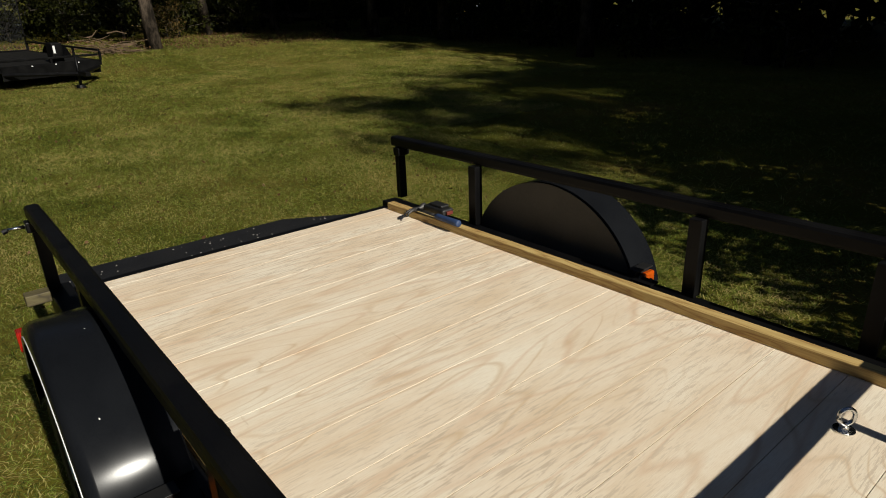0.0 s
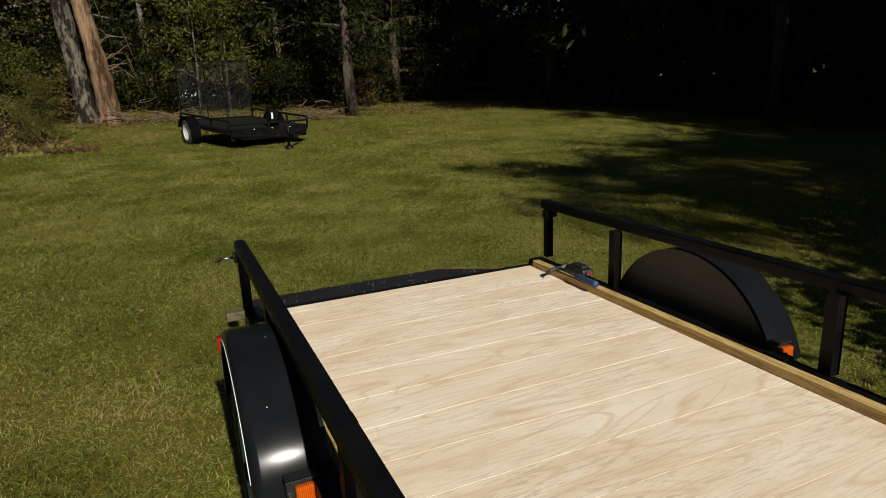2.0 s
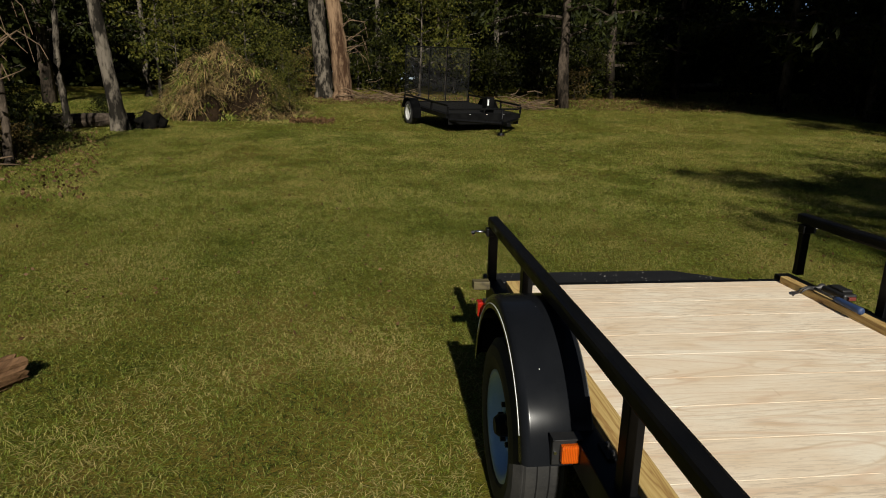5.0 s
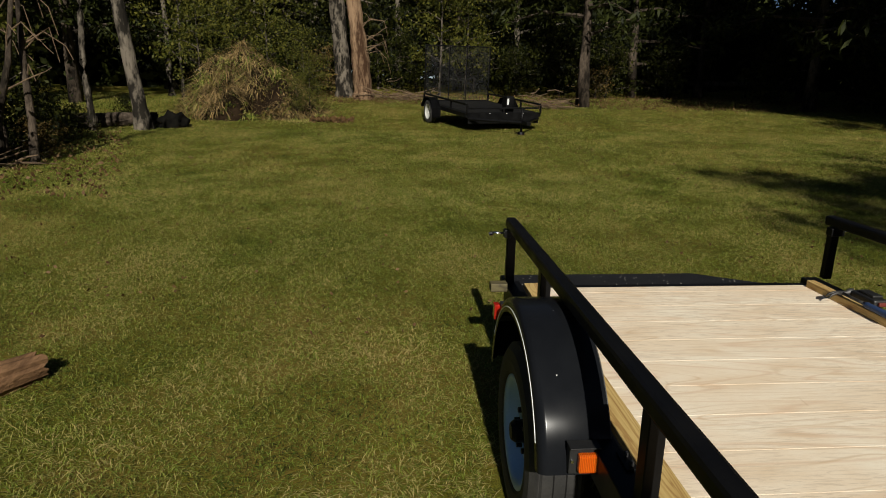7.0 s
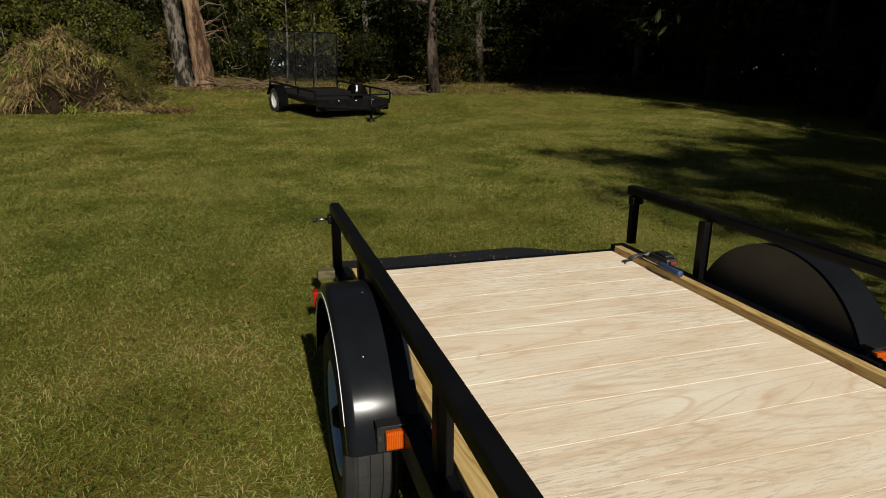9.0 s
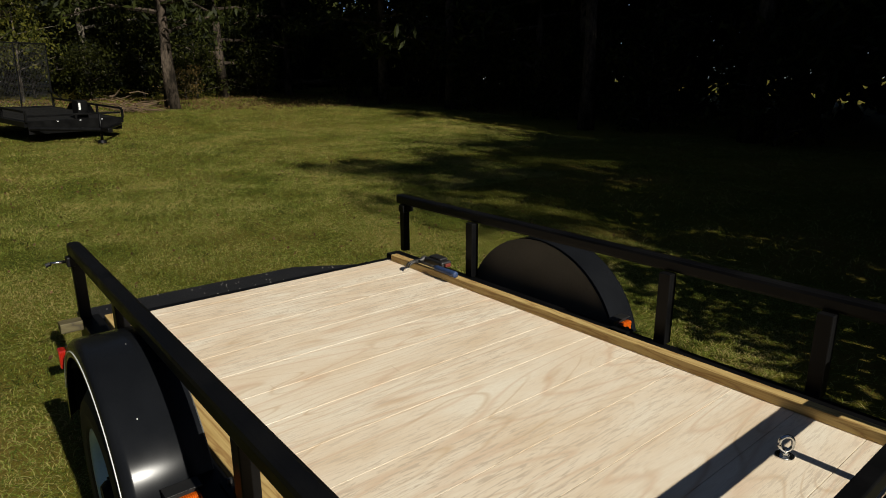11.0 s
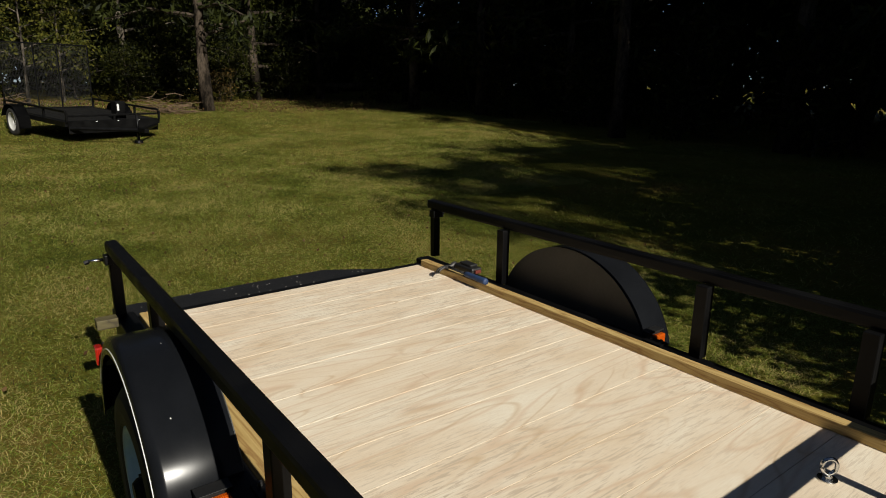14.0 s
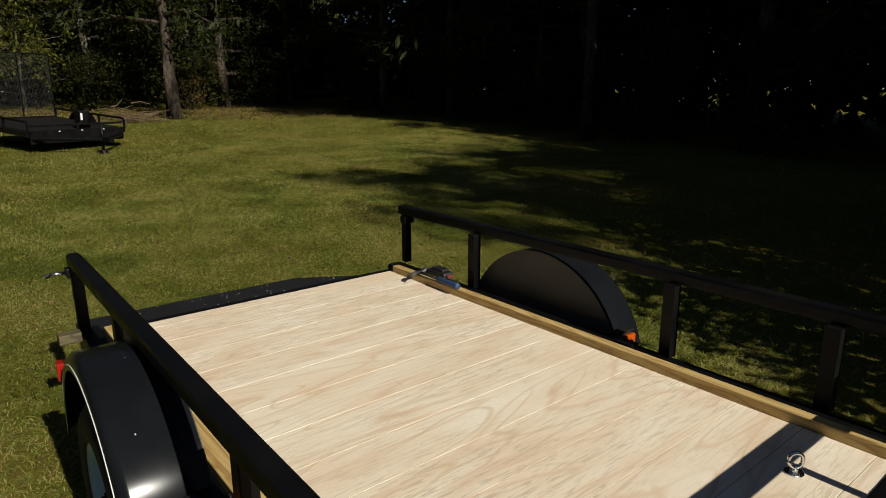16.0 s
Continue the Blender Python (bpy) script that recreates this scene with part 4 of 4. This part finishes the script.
log("weathered_log", "short weathered brown log lying in the grass", (-4.12, 1.45, 0.098), (-4.56, 0.80, 0.115), 0.084, 0.114, LOGWOOD, 40)
log("fallen_log", "dark fallen log between the trunks", (-10.6, 13.4, slope(13.4) + 0.20), (-8.15, 14.7, slope(14.7) + 0.17), 0.19, 0.15, DARKBARK, 41)
log("fallen_log", "pale fallen log lying in the undergrowth", (-5.7, 30.2, slope(30.2) + 0.30), (-4.3, 30.0, slope(30) + 0.32), 0.10, 0.10, STICK, 42)
log("fallen_log", "dark fallen log lying behind the trees", (9.5, 31.0, slope(31) + 0.55), (15.5, 27.5, slope(27.5) + 0.6), 0.16, 0.13, DARKBARK, 43)


# Lump for the black shaded spot by the mound; the shade is its colour.
def dark_stump():
    rng = random.Random(5)
    t = thing("shaded_stump", (-7.62, 14.3, slope(14.3)), "black stump shape beside the grass mound, shade in its colour", "stump")
    bm = bmesh.new()
    bmesh.ops.create_icosphere(bm, subdivisions=3, radius=1.0)
    for v in bm.verts:
        k = 1 + 0.55 * noise.noise(v.co * 2.1) + 0.4 * noise.noise(v.co * 5.5)
        v.co = Vector((-7.62 + v.co.x * 0.34 * k, 14.3 + v.co.y * 0.30 * k, slope(14.3) + 0.10 + v.co.z * 0.25 * k))
    part("stump_body", bm, SHADEBLACK, t, smooth=True)


dark_stump()


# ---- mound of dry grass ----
# near-black so that shade inside the mound's hollows is painted in
MOUNDSHADE = surface("shaded_brush_body", (0.008, 0.005, 0.003), (0.030, 0.019, 0.010), 0.98, 0.0, 3, 30, 1.0, 0.05, spec=0.05)


def mound():
    c = (-6.35, 17.6, slope(17.6))
    t = thing("grass_mound", c, "tall mound of brush overgrown with dry straw-coloured grass", "brush mound")

    def height(x, y):
        r = math.hypot(x / 2.15, y / 1.9)
        n = noise.noise(Vector((x * 0.9, y * 0.9, 1.0)))
        n2 = noise.noise(Vector((x * 2.6, y * 2.6, 5.0)))
        dent = 1.25 * math.exp(-(((x - 0.30) / 0.50) ** 2 + ((y + 0.95) / 0.50) ** 2)) + 0.30 * max(0.0, x) + 0.35 * math.exp(-(((x + 0.5) / 0.4) ** 2 + ((y + 0.5) / 0.35) ** 2))
        return max(0.0, -dent + 1.75 * (1 - r ** 2.0) + (0.7 * n + 0.55 * n2) * (1 - r ** 2)) if r < 1 else 0.0

    bm = bmesh.new()
    grid = []
    for i in range(37):
        row = []
        for j in range(37):
            x, y = -2.7 + 5.4 * i / 36, -2.3 + 4.6 * j / 36
            row.append(bm.verts.new((c[0] + x, c[1] + y, slope(c[1] + y) - 0.09 + height(x, y))))
        grid.append(row)
    for a, b in zip(grid, grid[1:]):
        for j in range(36):
            bm.faces.new((a[j], b[j], b[j + 1], a[j + 1]))
    part("mound_body", bm, MOUNDSHADE, t, smooth=True)
    # shaggy tufts that hang over the heap, with the shade-coloured body in the hollows between them
    for name, mat_, tufts, seed, green in (("dry_grass", DRY, 330, 51, 0), ("green_grass", BLADE, 60, 52, 1)):
        nr = np.random.default_rng(seed)
        v = []
        for _ in range(tufts):
            a, rr = nr.uniform(0, 2 * math.pi), math.sqrt(nr.uniform(0, 0.95))
            x0, y0 = 2.0 * rr * math.cos(a), 1.8 * rr * math.sin(a)
            if green:
                x0, y0 = nr.uniform(-1.6, 1.9), nr.uniform(-1.75, 0.9)
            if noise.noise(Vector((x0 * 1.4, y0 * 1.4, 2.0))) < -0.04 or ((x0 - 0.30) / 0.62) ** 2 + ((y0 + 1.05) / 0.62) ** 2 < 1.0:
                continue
            drape = np.array((x0 * 0.05, y0 * 0.05, 0.0)) + nr.normal(size=3) * 0.10
            size = nr.uniform(0.07, 0.17)
            for k in range(120):
                q = nr.normal(size=2) * size
                p = np.array((c[0] + x0 + q[0], c[1] + y0 + q[1], slope(c[1] + y0 + q[1]) - 0.05 + height(x0 + q[0], y0 + q[1])))
                out = drape * nr.uniform(0.3, 0.9) + np.array((q[0], q[1], 0)) * 0.9 + nr.normal(size=3) * 0.09
                ln = nr.uniform(0.05, 0.17)
                w = nr.normal(size=3)
                w[2] = 0
                w *= 0.012 / (np.linalg.norm(w) + 1e-6)
                up = np.array((0, 0, ln * 0.22)) + out * 0.5
                dn = out * 1.3 + np.array((0, 0, -ln * nr.uniform(0.5, 1.7)))
                v.append([p - w, p + w, p + up + w * 0.8, p + up - w * 0.8])
                v.append([p + up - w * 0.8, p + up + w * 0.8, p + dn + w * 0.2, p + dn - w * 0.2])
        link_mesh(name, quads_mesh(name, np.array(v), mat_), t)
    for name, mat_, n, seed in (("dead_leaves", BROWNLEAF, 3600, 53), ("vine_leaves", YELLEAF, 3400, 54)):
        nr = np.random.default_rng(seed)
        pts = []
        for _ in range(n):
            x0, y0 = nr.uniform(-2.1, 2.1), nr.uniform(-1.9, 1.9)
            h0 = height(x0, y0)
            if h0 > 0.02 and noise.noise(Vector((x0 * 1.9, y0 * 1.9, seed))) > 0.02:
                pts.append((c[0] + x0, c[1] + y0, slope(c[1] + y0) + h0 + nr.uniform(-0.06, 0.12)))
        link_mesh(name, leaf_mesh(name, np.array(pts), 0.095, nr, mat_, 0.0, 0.6), t)


mound()
for x, y, s in ((-7.2, 19.7, 0.62), (-6.2, 19.5, 0.68), (-5.0, 18.5, 0.42), (-4.7, 17.4, 0.30), (-8.4, 19.4, 0.6), (-4.95, 16.6, 0.2)):
    plant("y", x, y, x * 77, s)


# ---- brush piles ----
def brush_pile(label, x, y, w, n, seed):
    rng = random.Random(seed)
    t = thing("brush_pile", (x, y, slope(y)), label, "brush pile", "brush piles")
    for k in range(n):
        a = rng.uniform(-1.2, 1.2)
        p = Vector((x + rng.uniform(-w, w), y + rng.uniform(-0.5, 0.5), slope(y) + abs(rng.gauss(0, 0.22)) + 0.02))
        d = Vector((math.cos(a) * rng.choice((-1, 1)), math.sin(a), rng.uniform(-0.10, 0.35))) * rng.uniform(0.3, 1.0)
        r = rng.uniform(0.008, 0.024)
        part("stick", tube(bmesh.new(), [p, p + d * 0.5 + Vector((0, 0, rng.uniform(-0.08, 0.08))), p + d], [r, r * 0.8, r * 0.4], 5), STICK, t)


brush_pile("heap of pale dead sticks and branches by the broken trunk", -1.8, 23.6, 1.2, 80, 61)
brush_pile("heap of pale cut sticks and branches at the wood's edge", 3.1, 20.6, 0.5, 60, 62)
brush_pile("scatter of dry twigs at the thicket's foot", -8.9, 8.6, 0.8, 22, 63)


def leaf_scatter(name, label, n, xs, ys, size, seed, where=None):
    nr = np.random.default_rng(seed)
    p = np.column_stack([nr.uniform(*xs, n), nr.uniform(*ys, n), np.zeros(n)])
    if where is not None:
        p = p[[where(a, b) for a, b, _ in p]]
    p[:, 2] = slopes(p[:, 1]) + 0.045 + nr.uniform(0, 0.02, len(p))
    ob = link_mesh(name, leaf_mesh(name, p, size, nr, DEADLEAF, 0.0, 0.6))
    tagged(ob, label, "fallen leaves", kind="stuff")


leaf_scatter("fallen_leaves", "scattered brown fallen leaves on the lawn", 6500, (-8, 12), (1.8, 24), 0.030, 71)
leaf_scatter("fallen_leaves", "scattered brown fallen leaves on the far lawn", 6000, (-7, 13), (7, 24), 0.032, 75)
leaf_scatter("leaf_heap", "small heap of brown leaves beside the mound", 700, (-4.6, -3.2), (15.4, 16.2), 0.09, 72, lambda a, b: math.hypot((a + 3.9) / 0.6, (b - 15.8) / 0.35) < 1)
leaf_scatter("leaf_litter", "brown leaf litter along the wood's edge", 9000, (-9, 15), (20, 27), 0.07, 73, lambda a, b: b > 21.5 + 0.03 * a * a * 0.2 - max(0, a - 4) * 0.9)
leaf_scatter("leaf_litter", "brown leaf litter in front of the thicket", 2500, (-12, -5.5), (6.0, 13.0), 0.06, 74, lambda a, b: a < -6.0 - 0.35 * (b - 7))


# ---- grass ----
def grass(name, label, n, xs, ys, hgt, wid, seed, keep, bent=False):
    nr = np.random.default_rng(seed)
    x, y = nr.uniform(*xs, n), nr.uniform(*ys, n)
    k = keep(x, y)
    x, y = x[k], y[k]
    n = len(x)
    base = np.column_stack([x, y, slopes(y) + 0.003])
    tall = 0.88 + 0.24 * (np.sin(x * 2.1 + 1.3 * np.sin(y * 1.7)) * np.sin(y * 2.6 + x) * 0.5 + 0.5)
    h = hgt * nr.uniform(0.4, 1.35, n) * tall
    a = nr.uniform(0, 2 * np.pi, n)
    lean = nr.uniform(0.5, 1.35, n) ** 2 * 2.2 * h
    w = wid * nr.uniform(0.6, 1.3, n)
    side_ = np.column_stack([-np.sin(a), np.cos(a), np.zeros(n)]) * w[:, None] * 0.5
    out = np.column_stack([np.cos(a), np.sin(a), np.zeros(n)])
    mid = base + out * (lean * 0.35)[:, None] + np.array((0, 0, 1)) * (h * 0.6)[:, None]
    tip = base + out * lean[:, None] + np.array((0, 0, 1)) * (h * nr.uniform(0.55, 1.0, n))[:, None]
    if bent:
        v = np.stack([base, mid + side_, tip, mid - side_], axis=1)
    else:
        v = np.stack([base - side_ * 0.8, base + side_ * 0.8, tip], axis=1)
    ob = link_mesh(name, quads_mesh(name, v, BLADE))
    tagged(ob, label, "grass", kind="stuff")


def beside(x, y):
    """Not under the trailer's wheels."""
    return ~((x > -1.82) & (x < -1.54) & (abs(y - 0.3) < 0.25))


grass("lawn_grass", "short green and straw-coloured lawn grass", 420000, (-6.3, 3.2), (-0.4, 5.0), 0.020, 0.0031, 81, lambda x, y: beside(x, y) & ((x < -1.4) | (y > 1.2) | (x > -0.1)) & (x > -4.4 - 0.75 * (y + 0.6)) & ((x < 3.2) & ((x < 0.2) | (y > -0.4))), True)
grass("lawn_grass", "short green and straw-coloured lawn grass", 220000, (-9.5, 6.0), (5.0, 8.0), 0.030, 0.0050, 86, lambda x, y: x > -30)
grass("lawn_grass", "short green and straw-coloured lawn grass", 280000, (-12.0, 11.0), (8.0, 14.0), 0.033, 0.0080, 82, lambda x, y: x > -30)
grass("lawn_grass", "short green and straw-coloured lawn grass by the wood", 160000, (-16.0, 14.0), (14.0, 26.0), 0.040, 0.016, 83, lambda x, y: x > -30)
grass("lawn_grass", "short green lawn grass under the trees", 70000, (3.2, 14.0), (-3.0, 8.0), 0.030, 0.0075, 85, lambda x, y: x > -30)
grass("lawn_grass", "short green lawn grass by the thicket", 90000, (-12.0, -6.3), (0.0, 5.0), 0.030, 0.0060, 87, lambda x, y: x > -30)
grass("lawn_grass", "short green and straw-coloured lawn grass round the tongue", 90000, (-7.0, 6.0), (-6.0, -0.4), 0.026, 0.0055, 88, lambda x, y: x > -30)
grass("tall_grass", "taller unmown grass at the thicket's edge", 5000, (-13.0, -7.2), (7.0, 22.0), 0.13, 0.012, 84, lambda x, y: (x < -7.0 - 0.12 * (y - 7)))


# ---- far woods ----
def far_woods(n, seed, x0, x1, y0, y1, zt):
    nr = np.random.default_rng(seed)
    x, y = nr.uniform(x0, x1, n), nr.uniform(y0, y1, n)
    top = zt * (0.8 + 0.25 * np.sin(x * 0.7 + y) * np.sin(x * 0.31 - y * 0.5))
    p = np.column_stack([x, y, slope((y0 + y1) / 2) + nr.uniform(0.0, 1.0, n) ** 0.8 * top])
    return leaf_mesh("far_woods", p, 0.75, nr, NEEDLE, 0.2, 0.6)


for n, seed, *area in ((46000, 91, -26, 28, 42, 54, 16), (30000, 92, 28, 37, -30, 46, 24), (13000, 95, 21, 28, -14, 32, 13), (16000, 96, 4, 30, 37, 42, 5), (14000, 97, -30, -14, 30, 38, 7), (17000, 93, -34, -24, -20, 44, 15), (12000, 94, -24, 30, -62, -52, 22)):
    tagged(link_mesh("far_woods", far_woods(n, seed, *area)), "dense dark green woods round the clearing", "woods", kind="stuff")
